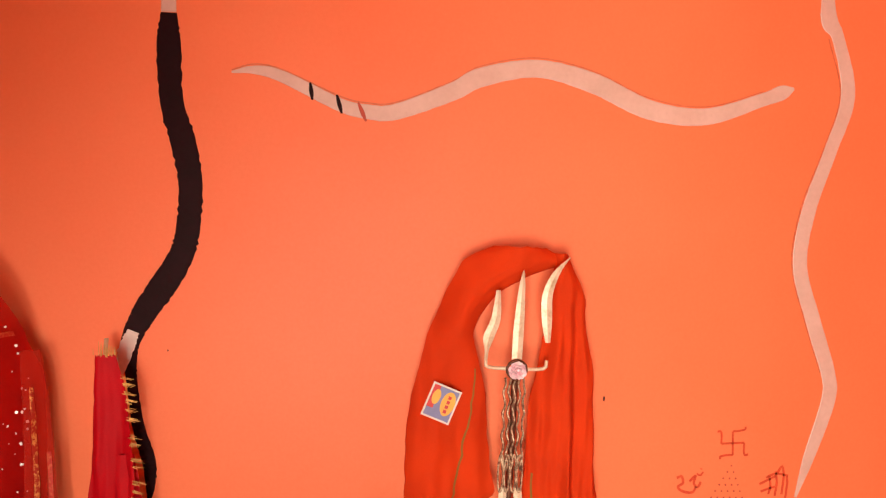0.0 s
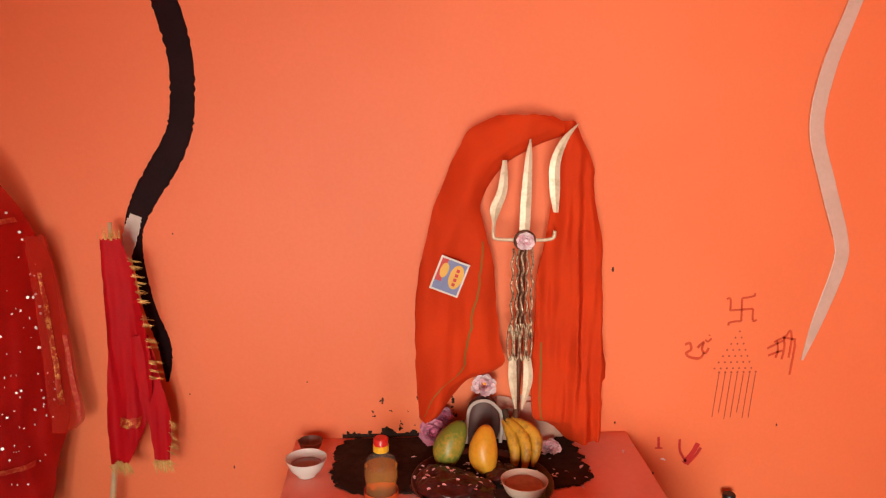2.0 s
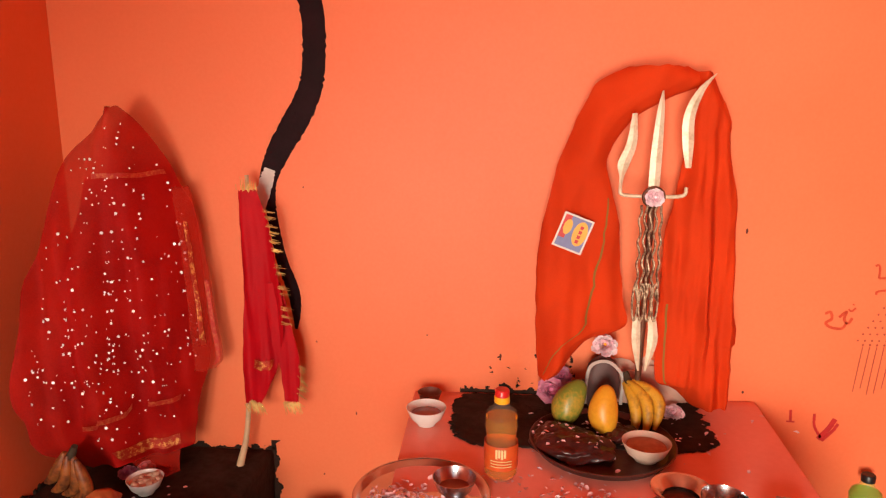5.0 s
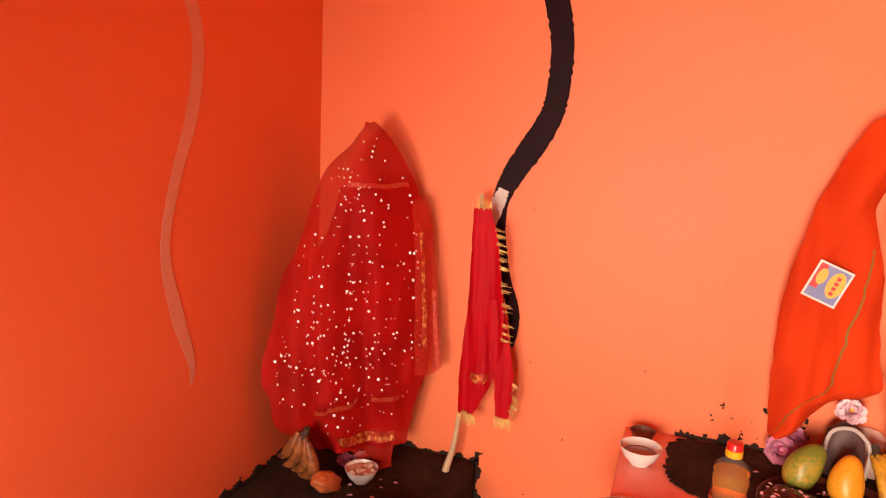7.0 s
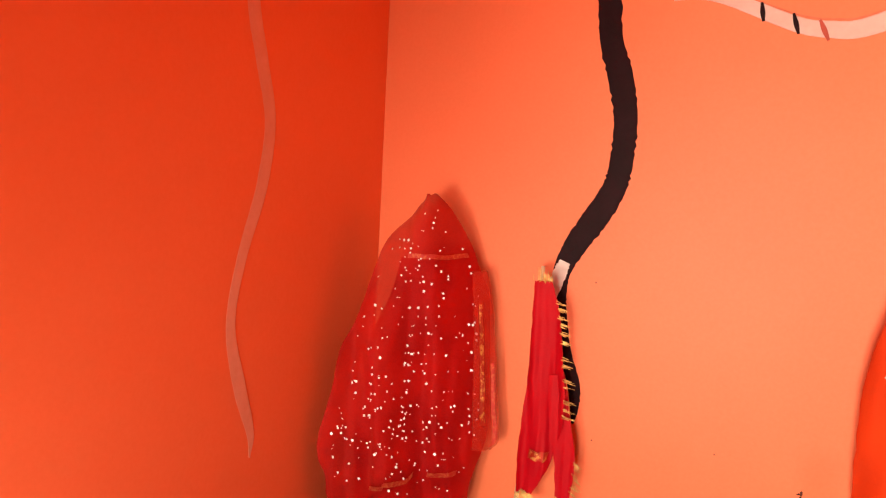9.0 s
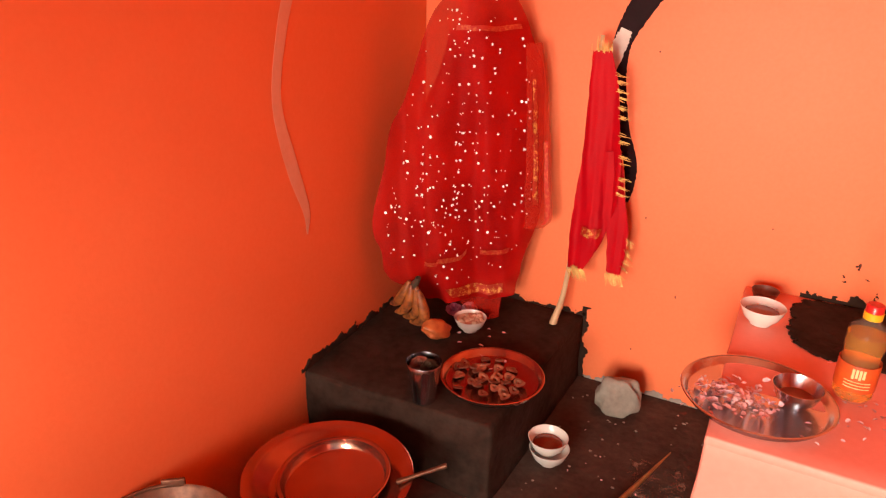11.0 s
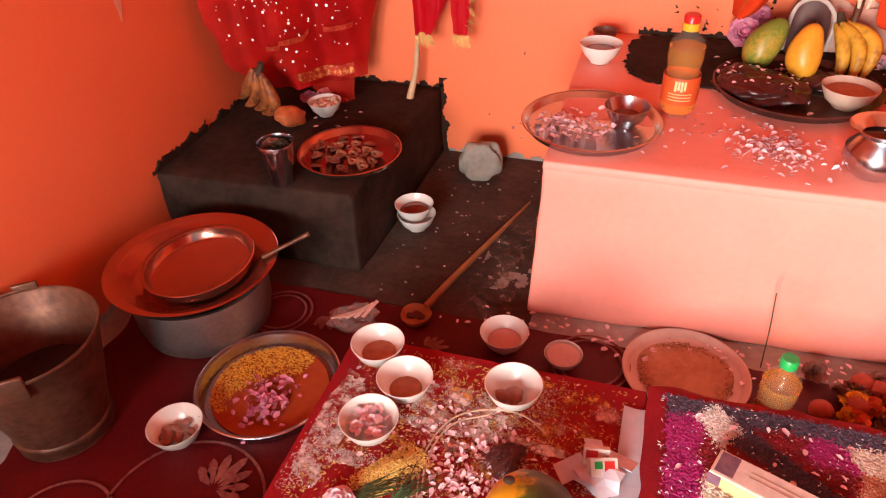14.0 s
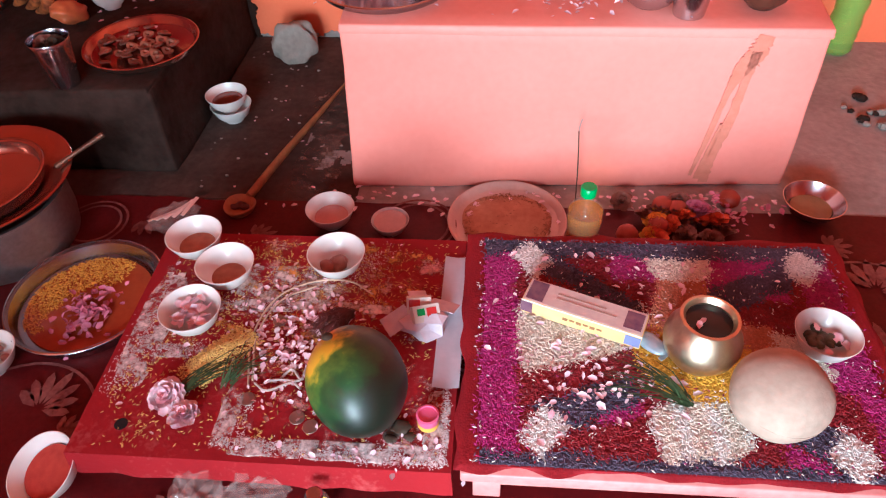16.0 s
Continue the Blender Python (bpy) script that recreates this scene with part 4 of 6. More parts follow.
thali((-0.158, 1.3, 0.4205), 0.15, 0.018, STEEL, "round steel plate with pink petals on the altar")
petals((-0.205, 1.275, 0.426), (0.045, 0.032), 170, heap=0.014, size=0.009, label="heap of pink petals in a steel plate", seed=2)
bowl((-0.085, 1.315, 0.4245), "small steel bowl standing in the plate", LIQUID_RED, 0.4, R=0.05, H=0.048, material=STEEL, group="")
petals((0.225, 1.27, 0.424), (0.05, 0.04), 170, heap=0.01, size=0.009, label="heap of pink petals on the altar top", seed=3)
petals((0.2, 1.3, 0.425), (0.14, 0.08), 60, size=0.008, label="loose pink petals on the altar top", seed=4, keep=lambda x, y: -0.22 < x < 0.72 and 1.14 < y)
BLACKPLATE = mat("blackened_plate", (0.07, 0.025, 0.02), (0.11, 0.04, 0.032), rough=0.35, metal=0.4, scale=12)
thali((0.28, 1.56, top(1.56)), 0.18, 0.02, BLACKPLATE, "blackened round plate under dark sweets and fruit")
mat("dark_red_dried_fruit", (0.06, 0.010, 0.009), (0.12, 0.02, 0.016), rough=0.5, scale=30, bump=0.3)
SWEET = mat("dark_sticky_sweet", (0.075, 0.011, 0.009), (0.03, 0.006, 0.006), rough=0.32, scale=22, fine=60, bump=0.5)


def sticky_mass(place, size, turn, seed):
    bm = blob(size, 0.34, 1.7, 5, seed)
    for v in bm.verts:
        v.co.z = max(v.co.z, -0.012) + 0.006 * noise.noise(v.co * 55 + Vector((seed, 0, 0))) + 0.004 * noise.noise(v.co * 120)
    return solo("sweet_mass", bm, SWEET, "dark maroon sticky sweet lump on the blackened plate", "sweet", place, (0, 0, turn), "sweets on the plate")


sticky_mass((0.2, 1.53, top(1.53) + 0.018), (0.1, 0.075, 0.03), -14, 3)
sticky_mass((0.17, 1.585, top(1.585) + 0.018), (0.06, 0.05, 0.024), 20, 7)
sticky_mass((0.335, 1.6, top(1.6) + 0.014), (0.055, 0.045, 0.02), 10, 11)
petals((0.2, 1.53, 0.476), (0.05, 0.036), 26, size=0.008, label="pale petals on the dark fruit", seed=6)


def vessel(name, place, profile, material, label, category, inner=None, extra=None):
    t = thing(name, label, category, place)
    part("body", lathe(profile, 48), material, t)
    if inner:
        part("filling", lathe([(0, inner[1]), (inner[0], inner[1])], 32), inner[2], t)
    return t


DARKW = mat("dark_water", (0.03, 0.02, 0.02), rough=0.05, bump=0)
vessel("water_pot", (0.39, 1.222, top(1.222)), [(0, 0), (0.033, 0), (0.047, 0.011), (0.06, 0.035), (0.058, 0.057), (0.042, 0.076), (0.04, 0.083), (0.054, 0.097), (0.064, 0.1), (0.063, 0.102), (0.052, 0.098), (0.037, 0.083), (0.039, 0.075), (0.054, 0.055), (0.045, 0.018), (0, 0.01)], STEEL, "round-bellied steel water pot with flared rim", "water pot", (0.038, 0.078, DARKW))
for pl, lb in (((0.462, 1.18, top(1.18)), "steel tumbler standing at the altar's edge"), ((-0.91, 1.197, 0.23), "steel tumbler with dark dried flowers on the mud altar")):
    vessel("tumbler", pl, [(0, 0.003), (0.029, 0.003), (0.03, 0), (0.031, 0.004), (0.043, 0.1), (0.046, 0.112), (0.0455, 0.113), (0.042, 0.1), (0.029, 0.008), (0, 0.006)], STEEL, lb, "tumbler", (0.039, 0.085, DARKW))
dy = vessel("oil_lamp", (0.61, 1.215, top(1.215)), [(0, 0), (0.025, 0), (0.045, 0.02), (0.053, 0.042), (0.045, 0.055), (0.04, 0.054), (0.046, 0.042), (0.038, 0.02), (0, 0.01)], mat("brown_fired_clay", (0.1, 0.035, 0.02), (0.06, 0.02, 0.012), rough=0.35, scale=20), "small lit brown clay oil lamp", "oil lamp", (0.043, 0.045, DARKW))
fl = bpy.data.materials.new("flame")
fl.use_nodes = True
fl.node_tree.nodes["Principled BSDF"].inputs["Emission Color"].default_value = (1, 0.72, 0.35, 1)
fl.node_tree.nodes["Principled BSDF"].inputs["Emission Strength"].default_value = 6
part("flame", lathe([(0, 0), (0.004, 0.005), (0.0045, 0.011), (0, 0.024)], 12, at=(0.012, -0.03, 0.05)), fl, dy, "small yellow flame")
solo("paper_note", box(-0.035, 0.035, -0.02, 0.02, 0, 0.0012), PAPER, "pale printed paper note on the altar", "paper", (0.65, 1.30, 0.442), (70, 0, -8), smooth=False)


def bottle(place, H, R, liquid, cap, label, lab_m=None, level=0.75, neck=0.32, cap_h=0.03, ring=None, ribs=True, clear=None):
    t = thing("bottle", label, "bottle", place)
    zs = H - cap_h
    prof = [(0, 0.004), (R * 0.8, 0.0), (R, 0.012)]
    for k in range(10):
        z = 0.02 + (zs * 0.76 - 0.02) * k / 9
        prof.append((R * (1 - (0.05 if ribs and k % 2 else 0) - (0.1 if k == 6 else 0)), z))
    prof += [(R * 0.99, zs * 0.8), (R * 0.88, zs * 0.87), (R * 0.5, zs * 0.94), (R * neck + 0.003, zs), (R * neck, H - 0.004)]
    b = part("body", lathe(prof, 36), clear or PLASTIC, t)
    b.visible_shadow = False
    part("liquid", lathe([(max(0, r * 0.96 - 0.0005), max(0.003, z)) for r, z in prof if z <= zs * level] + [(0, zs * level)], 32), liquid, t).visible_shadow = False
    part("cap", lathe([(R * neck + 0.004, zs + 0.004), (R * neck + 0.0045, H - 0.003), (R * neck + 0.002, H), (0, H)], 24), cap, t)
    if ring:
        part("cap_ring", lathe([(R * neck + 0.003, zs - 0.004), (R * neck + 0.0055, zs - 0.002), (R * neck + 0.0055, zs + 0.012), (R * neck + 0.003, zs + 0.014)], 24), ring, t)
    if lab_m:
        part("label", lathe([(R * 1.005, zs * 0.16), (R * 1.012, zs * 0.17), (R * 1.012, zs * 0.47), (R * 1.005, zs * 0.48)], 36), lab_m, t)
    return t


PLASTIC = mat("clear_plastic", (0.45, 0.36, 0.3), (0.4, 0.32, 0.26), rough=0.1, bump=0.02, alpha=0.1, spec=1.0)
OIL = mat("golden_oil", (0.95, 0.42, 0.04), (0.9, 0.36, 0.03), rough=0.03, bump=0, trans=0.88, ior=1.1)
REDCAP = mat("red_plastic", (0.6, 0.02, 0.02), rough=0.3, bump=0)
YELCAP = mat("yellow_plastic", (0.8, 0.42, 0.03), rough=0.3, bump=0)
GREENCAP = mat("green_plastic", (0.02, 0.35, 0.08), rough=0.3, bump=0)
oil = bottle((0.02, 1.41, top(1.41)), 0.22, 0.04, OIL, REDCAP, "clear bottle of golden oil with red and yellow cap", mat("orange_bottle_label", (0.6, 0.1, 0.02), (0.5, 0.06, 0.02), rough=0.4, scale=20), 0.8, ring=YELCAP)
for k in range(4):
    a = radians(255 + k * 9)
    part("logo_bar", box(-0.0024, 0.0024, -0.0006, 0.0006, 0.075 + 0.003 * (k % 2), 0.098), mat("label_cream", (0.8, 0.6, 0.3), rough=0.4) if k == 0 else bpy.data.materials["label_cream"], oil, smooth=False).matrix_basis = pose(0.0424 * math.cos(a), 0.0424 * math.sin(a), -0.012, 0, 0, math.degrees(a) + 90)
for k in range(3):
    part("print_line", tube([(0.042 * math.cos(radians(b)), 0.042 * math.sin(radians(b)), 0.056 - k * 0.007) for b in range(235, 306, 10)], 0.0012, 4, steps=2), bpy.data.materials["label_cream"], oil)
bottle((0.27, 0.88, 0.004), 0.215, 0.036, OIL, GREENCAP, "small clear oil bottle with green cap", None, 0.8, cap_h=0.024)
bottle((1.088, 1.808, 0.0), 0.25, 0.046, mat("green_liquid", (0.3, 0.5, 0.1), rough=0.1, bump=0, trans=0.7, ior=1.1), mat("black_cap", (0.012, 0.01, 0.01), rough=0.4), "green soft-drink bottle with black cap on the floor", None, 0.9, cap_h=0.026, clear=mat("green_tinted_plastic", (0.4, 0.6, 0.15), rough=0.1, bump=0, alpha=0.3))

# ---- mud altar and the floor beside it ----
# Steel with the red reflection of the room put into its colour
RED_BOUNCE_STEEL = mat("steel_with_red_bounce", (0.5, 0.24, 0.18), (0.42, 0.19, 0.14), rough=0.2, metal=0.95, scale=5, fine=20, bump=0.02)
thali((-0.79, 1.36, 0.23), 0.135, 0.02, RED_BOUNCE_STEEL, "steel plate with cut fruit pieces on the mud altar")
r_ = random.Random(12)
FIG = mat("dried_fruit_slices", (0.34, 0.13, 0.07), (0.2, 0.055, 0.035), rough=0.6, scale=40, vary=0.35)
for k in range(38):
    a, d = r_.uniform(0, 6.28), 0.098 * math.sqrt(r_.random())
    solo("fruit_slice", lathe([(0.004, 0.003), (0.006, 0.0), (0.013, 0.001), (0.014, 0.005), (0.007, 0.007), (0.004, 0.003)], 12, wob=0.12), FIG, "dried fruit slice in the steel plate", "fruit slice", (-0.8 + d * math.cos(a), 1.352 + d * math.sin(a), 0.236 + 0.004 * r_.random()), (r_.uniform(-25, 25), r_.uniform(-25, 25), 0), "fruit slices")
solo("papaya_piece", blob((0.05, 0.034, 0.03), 0.2, 1.8, 4, 6), mat("orange_papaya", (0.5, 0.14, 0.04), (0.36, 0.08, 0.03), rough=0.5, scale=20), "orange papaya piece on the mud altar", "fruit", (-1.03, 1.485, 0.262), (0, 24, 62))
for k, (x, y, m) in enumerate(((-0.93, 1.26, DATES), (-0.885, 1.245, BROWN), (-1.06, 1.66, ROSE), (-1.02, 1.69, PETAL))):
    z = 0.322 if y < 1.3 else 0.235
    blossom((x if k > 1 else -0.91 + 0.014 * (2 * k - 1), y if k > 1 else 1.2, z), 0.026, m, "wilted flower in the tumbler" if k < 2 else "pink flower on the mud altar", seed=20 + k, tilt=(20, 10))
petals((-0.87, 1.5, 0.233), (0.07, 0.06), 8, size=0.009, label="a few pink petals on the mud altar", seed=9)
bm = blob((0.07, 0.034, 0.068), 0.35, 1.5, 4, 14)
for v in bm.verts:
    v.co = Vector((max(-0.066, min(0.07, v.co.x + 0.25 * v.co.z * (v.co.x < 0))), max(-0.026, v.co.y), min(0.056, v.co.z))) + 0.004 * Vector([noise.noise(v.co * 40 + Vector((k * 7, 0, 0))) for k in range(3)])
solo("grey_stone", bm, mat("pale_grey_stone", (0.32, 0.28, 0.24), (0.22, 0.19, 0.16), rough=0.85, scale=12, bump=0.5), "flat-faced pale grey stone standing on the cement floor", "stone", (-0.522, 1.715, 0.062), (-10, 0, 8))
lad = thing("wooden_ladle", "long-handled wooden ladle lying on the floor", "ladle", (0, 0, 0))
LWOOD = mat("orange_wood", (0.42, 0.17, 0.06), (0.3, 0.1, 0.04), rough=0.5, scale=25, fine=120)
part("cup", lathe([(0, 0.002), (0.03, 0.004), (0.038, 0.02), (0.037, 0.022), (0.028, 0.011), (0, 0.007)], 28, at=(-0.5, 1.02, 0.003), wob=0.04), LWOOD, lad)
part("handle", tube([(-0.485, 1.05, 0.022, 0.013), (-0.44, 1.2, 0.028, 0.013), (-0.39, 1.36, 0.03, 0.011), (-0.33, 1.555, 0.034, 0.003)], 0.01, 8, flat=0.5), LWOOD, lad)
r_ = random.Random(3)
for k in range(3):
    solo("dried_fruit", blob((0.012, 0.009, 0.006), 0.4, 2, 2, 40 + k), bpy.data.materials["dark_red_dried_fruit"], "dark bit in the wooden ladle", "dried fruit", (-0.5 + 0.012 * (k - 1), 1.02 + 0.008 * (k % 2), 0.016))

bk = thing("iron_bucket", "worn galvanised bucket with dark water", "bucket", (-1.1, 0.525, 0.004))
part("body", lathe([(0, 0.02), (0.08, 0.02), (0.086, 0.0), (0.09, 0.0), (0.092, 0.03), (0.137, 0.248), (0.1425, 0.252), (0.1435, 0.256), (0.1415, 0.26), (0.135, 0.255), (0.089, 0.03), (0, 0.026)], 56), IRON, bk)
part("water", lathe([(0, 0.13), (0.107, 0.13)], 40), DARKW, bk)
for a in (128, 308):
    c, s_ = math.cos(radians(a)), math.sin(radians(a))
    part("lug", box(-0.024, 0.024, -0.004, 0.004, 0.222, 0.275, 0.003), IRON, bk).matrix_basis = pose(0.141 * c, 0.141 * s_, 0, 0, 0, a + 90)
part("handle", tube([(0.14 * math.cos(radians(a)), 0.14 * math.sin(radians(a)), 0.262 + 0.004 * math.sin(radians(a - 128))) for a in range(128, 309, 20)], 0.004, 8), IRON, bk, "folded wire handle")
part("base_ring", lathe([(0.091, 0.0), (0.095, 0.002), (0.094, 0.011), (0.096, 0.014), (0.096, 0.024), (0.098, 0.028), (0.097, 0.036), (0.092, 0.04)], 48), IRON, bk)
pot = thing("cooking_pot", "large dull aluminium cooking pot with lid plate", "cooking pot", (-0.985, 0.888, 0.004))
part("body", lathe([(0, 0.0), (0.13, 0.0), (0.148, 0.02), (0.156, 0.06), (0.158, 0.14), (0.166, 0.146), (0.166, 0.15), (0.154, 0.147), (0.15, 0.06), (0, 0.01)], 64), ALU, pot)
part("lid_plate", lathe([(0, 0.148), (0.125, 0.15), (0.14, 0.154), (0.168, 0.172), (0.193, 0.184), (0.1945, 0.187), (0.192, 0.1875), (0.166, 0.1755), (0.138, 0.158), (0.125, 0.154), (0, 0.153)], 64), RED_BOUNCE_STEEL, pot)
hl = part("ladle_handle", tube([(0.15, 0.055, 0.182, 0.006), (0.19, 0.08, 0.2, 0.005), (0.245, 0.113, 0.225, 0.006)], 0.006, 8), IRON, pot)
thali((-0.97, 0.892, 0.163), 0.124, 0.03, RED_BOUNCE_STEEL, "steel plate resting on the pot's lid", (3, -3), 0.014)
tf = thali((-0.731, 0.722, 0.004), 0.15, 0.034, STEEL, "wide steel plate with yellow rice and petals")

# grains
YRICE = mat("turmeric_rice", (0.78, 0.4, 0.035), (0.7, 0.32, 0.025), rough=0.6, vary=0.3, island=True, bump=0)


def grains(name, spots, material, label, size=0.0045, place=(0, 0, 0), parent=None):
    """Rice-like grains, one mesh: spots are (x, y, z)."""
    verts, faces = [], []
    r = random.Random(len(spots))
    for x, y, z in spots:
        a, t = r.uniform(0, math.pi), r.uniform(-0.25, 0.25)
        l, w = size * r.uniform(0.75, 1.2), size * 0.3
        c, s = math.cos(a), math.sin(a)
        b = len(verts)
        for u, v, h in ((-l, 0, -t * l), (0, -w, 0), (0, w, 0), (l, 0, t * l), (0, 0, w * 0.9)):
            verts.append((x + c * u - s * v, y + s * u + c * v, z + h + w * 0.3))
        faces += [(b, b + 1, b + 4), (b + 1, b + 3, b + 4), (b + 3, b + 2, b + 4), (b + 2, b, b + 4)]
    me = bpy.data.meshes.new(name)
    me.from_pydata(verts, [], faces)
    me.materials.append(material)
    return tagged(new(name, me), label, "grain", kind="stuff")


r_ = random.Random(8)
sp = []
while len(sp) < 2300:
    a, d = r_.uniform(0, 6.28), 0.128 * math.sqrt(r_.random())
    x, y = d * math.cos(a), d * math.sin(a)
    if 0.75 * y - x + 0.05 * ragged(x, y, 14) > 0.025 + 0.05 * r_.random() ** 3:
        sp.append((-0.731 + x, 0.722 + y, 0.007 + 0.005 * r_.random()))
grains("yellow_rice", sp, YRICE, "yellow turmeric rice spread in the steel plate")
petals((-0.725, 0.69, 0.012), (0.026, 0.036), 85, ROSE, heap=0.014, size=0.011, label="pink petals on the yellow rice", seed=11)
solo("red_water", lathe([(0, 0.0), (0.126, 0.0)], 48), mat("red_tinted_water", (0.4, 0.08, 0.025), (0.32, 0.055, 0.02), rough=0.12, bump=0), "thin red water in the steel plate", "water", (-0.731, 0.722, 0.0088), smooth=False)

# ---- the printed floor sheet ----
bm = bmesh.new()
NX, NY = 90, 70
vs = [[bm.verts.new((-1.18 + 0.03 * noise.noise(Vector((j * 0.2, 7, 0))) * (i == 0) + 2.5 * i / NX, -0.6 + 1.66 * j / NY + (0.012 * noise.noise(Vector((i * 0.25, 3, 0))) if j == NY else 0), 0.0025 + 0.003 * max(0, noise.noise(Vector((i * 0.35, j * 0.35, 0)))))) for j in range(NY + 1)] for i in range(NX + 1)]
for i in range(NX):
    for j in range(NY):
        bm.faces.new((vs[i][j], vs[i + 1][j], vs[i + 1][j + 1], vs[i][j + 1]))
sheet_ob = thing("floor_sheet", "glossy dark red floor sheet with faded leaf print", "floor sheet")
part("cloth", bm, SHEET, sheet_ob)


def leaf_print(x, y, a, s):
    bm = bmesh.new()
    for k in range(7):
        b = radians(a + (k - 3) * 24)
        l = s * (1 - 0.1 * abs(k - 3))
        w = s * 0.12
        pts = [(0.15, 0), (0.5, 1), (0.85, 0.7), (1, 0), (0.85, -0.7), (0.5, -1)]
        bm.faces.new([bm.verts.new((x + math.cos(b) * l * u - math.sin(b) * w * v, y + math.sin(b) * l * u + math.cos(b) * w * v, 0.0072)) for u, v in pts])
    part("leaf_print", bm, MOTIF, sheet_ob, "faded leaf print", smooth=False)


def ring_print(x, y, R, w=0.006):
    bm = bmesh.new()
    n = 40
    a = [bm.verts.new((x + (R + w * 0.5) * math.cos(6.2832 * k / n), y + (R + w * 0.5) * math.sin(6.2832 * k / n), 0.0072)) for k in range(n)]
    b = [bm.verts.new((x + (R - w * 0.5) * math.cos(6.2832 * k / n), y + (R - w * 0.5) * math.sin(6.2832 * k / n), 0.0072)) for k in range(n)]
    for k in range(n):
        bm.faces.new((a[k], a[(k + 1) % n], b[(k + 1) % n], b[k]))
    part("ring_print", bm, MOTIF, sheet_ob, "faded ring print", smooth=False)


for x, y, a, s in ((-0.72, 0.47, 70, 0.09), (-0.78, 0.36, 250, 0.08), (-0.66, 0.42, 20, 0.06), (0.86, 0.83, 60, 0.1), (0.84, 0.66, 100, 0.09), (0.93, 0.55, 300, 0.1), (-0.9, 0.25, 40, 0.09), (-0.72, 0.98, 330, 0.07), (-0.45, 0.93, 20, 0.06), (-0.4, 0.28, 60, 0.09), (-0.15, 0.24, 110, 0.09), (0.2, 0.22, 60, 0.09), (0.8, 0.95, 10, 0.06), (-1.05, 0.3, 0, 0.08)):
    leaf_print(x, y, a, s)
for x, y, R in ((-0.83, 0.96, 0.075), (-0.83, 0.96, 0.06), (-0.08, 0.985, 0.085), (-0.08, 0.985, 0.07), (-0.75, 0.42, 0.15), (0.85, 0.75, 0.16), (-0.35, 0.26, 0.07), (-0.2, 0.25, 0.05), (-0.95, 0.32, 0.1)):
    ring_print(x, y, R)

# ---- low tables with their cloths ----
def low_table(x0, x1, y0, y1, z, label):
    t = thing("low_table", label, "low table", ((x0 + x1) / 2, (y0 + y1) / 2, 0.006), group="low tables")
    hx, hy = (x1 - x0) / 2, (y1 - y0) / 2
    h = z - 0.012
    part("tabletop", box(-hx, hx, -hy, hy, h - 0.024, h, 0.003), WOOD, t)
    for sx in (-1, 1):
        for sy in (-1, 1):
            part("leg", box(sx * (hx - 0.04) - 0.022, sx * (hx - 0.04) + 0.022, sy * (hy - 0.04) - 0.022, sy * (hy - 0.04) + 0.022, 0, h - 0.024, 0.002), WOOD, t)
        part("apron", box(-hx + 0.06, hx - 0.06, sx * (hy - 0.025) - 0.009, sx * (hy - 0.025) + 0.009, h - 0.06, h - 0.024, 0.002), WOOD, t)
    return t


low_table(-0.565, 0.033, 0.35, 0.84, 0.1, "low wooden table under a red cloth")
low_table(0.052, 0.74, 0.338, 0.843, 0.118, "low pink painted table under a red cloth")


def table_cloth(x0, x1, y0, y1, z, drop, seed, label, material):
    """A cloth with a crumpled hem that hangs over the table's edges."""
    bm = bmesh.new()
    nx, ny, k = 70, 56, 5
    def at(i, j):
        u, v = i / nx, j / ny
        x, y = x0 + (x1 - x0) * min(1, max(0, u)), y0 + (y1 - y0) * min(1, max(0, v))
        out = max(0, -i, i - nx, -j, j - ny) / k
        ox = (i - nx if i > nx else i if i < 0 else 0) / k
        oy = (j - ny if j > ny else j if j < 0 else 0) / k
        n = noise.noise(Vector((x * 16, y * 16, seed)))
        zz = z + 0.0012 * noise.noise(Vector((x * 30, y * 30, seed))) - drop * out * (1 + 0.25 * n)
        return (x + ox * 0.008 + (0.014 * n * abs(ox)), y + oy * 0.008 + 0.014 * n * abs(oy), zz)
    g = [[bm.verts.new(at(i, j)) for j in range(-k, ny + k + 1)] for i in range(-k, nx + k + 1)]
    for i in range(len(g) - 1):
        for j in range(len(g[0]) - 1):
            bm.faces.new((g[i][j], g[i + 1][j], g[i + 1][j + 1], g[i][j + 1]))
    return solo("table_cloth", bm, material, label, "table cloth", group="table cloths")


table_cloth(-0.57, 0.038, 0.345, 0.845, 0.0985, 0.05, 1, "red cotton cloth smeared with powder on the low table", DUSTED)
table_cloth(0.05, 0.742, 0.352, 0.845, 0.116, 0.004, 5, "red cotton cloth under coloured rice on the low table", RED_CLOTH)

# powder smears and creases on the first table
WPOW = mat("white_powder", (0.78, 0.7, 0.68), (0.68, 0.5, 0.5), rough=0.95, scale=40, fine=200, bump=0.4)


def smear(name, x, y, w, h, f, material, label, z=0.1, nx=70, ny=70):
    solo(name, patch(nx, ny, w, h, f, lambda a, b: 0.0012), material, label, "powder", (x, y, z), kind="stuff")


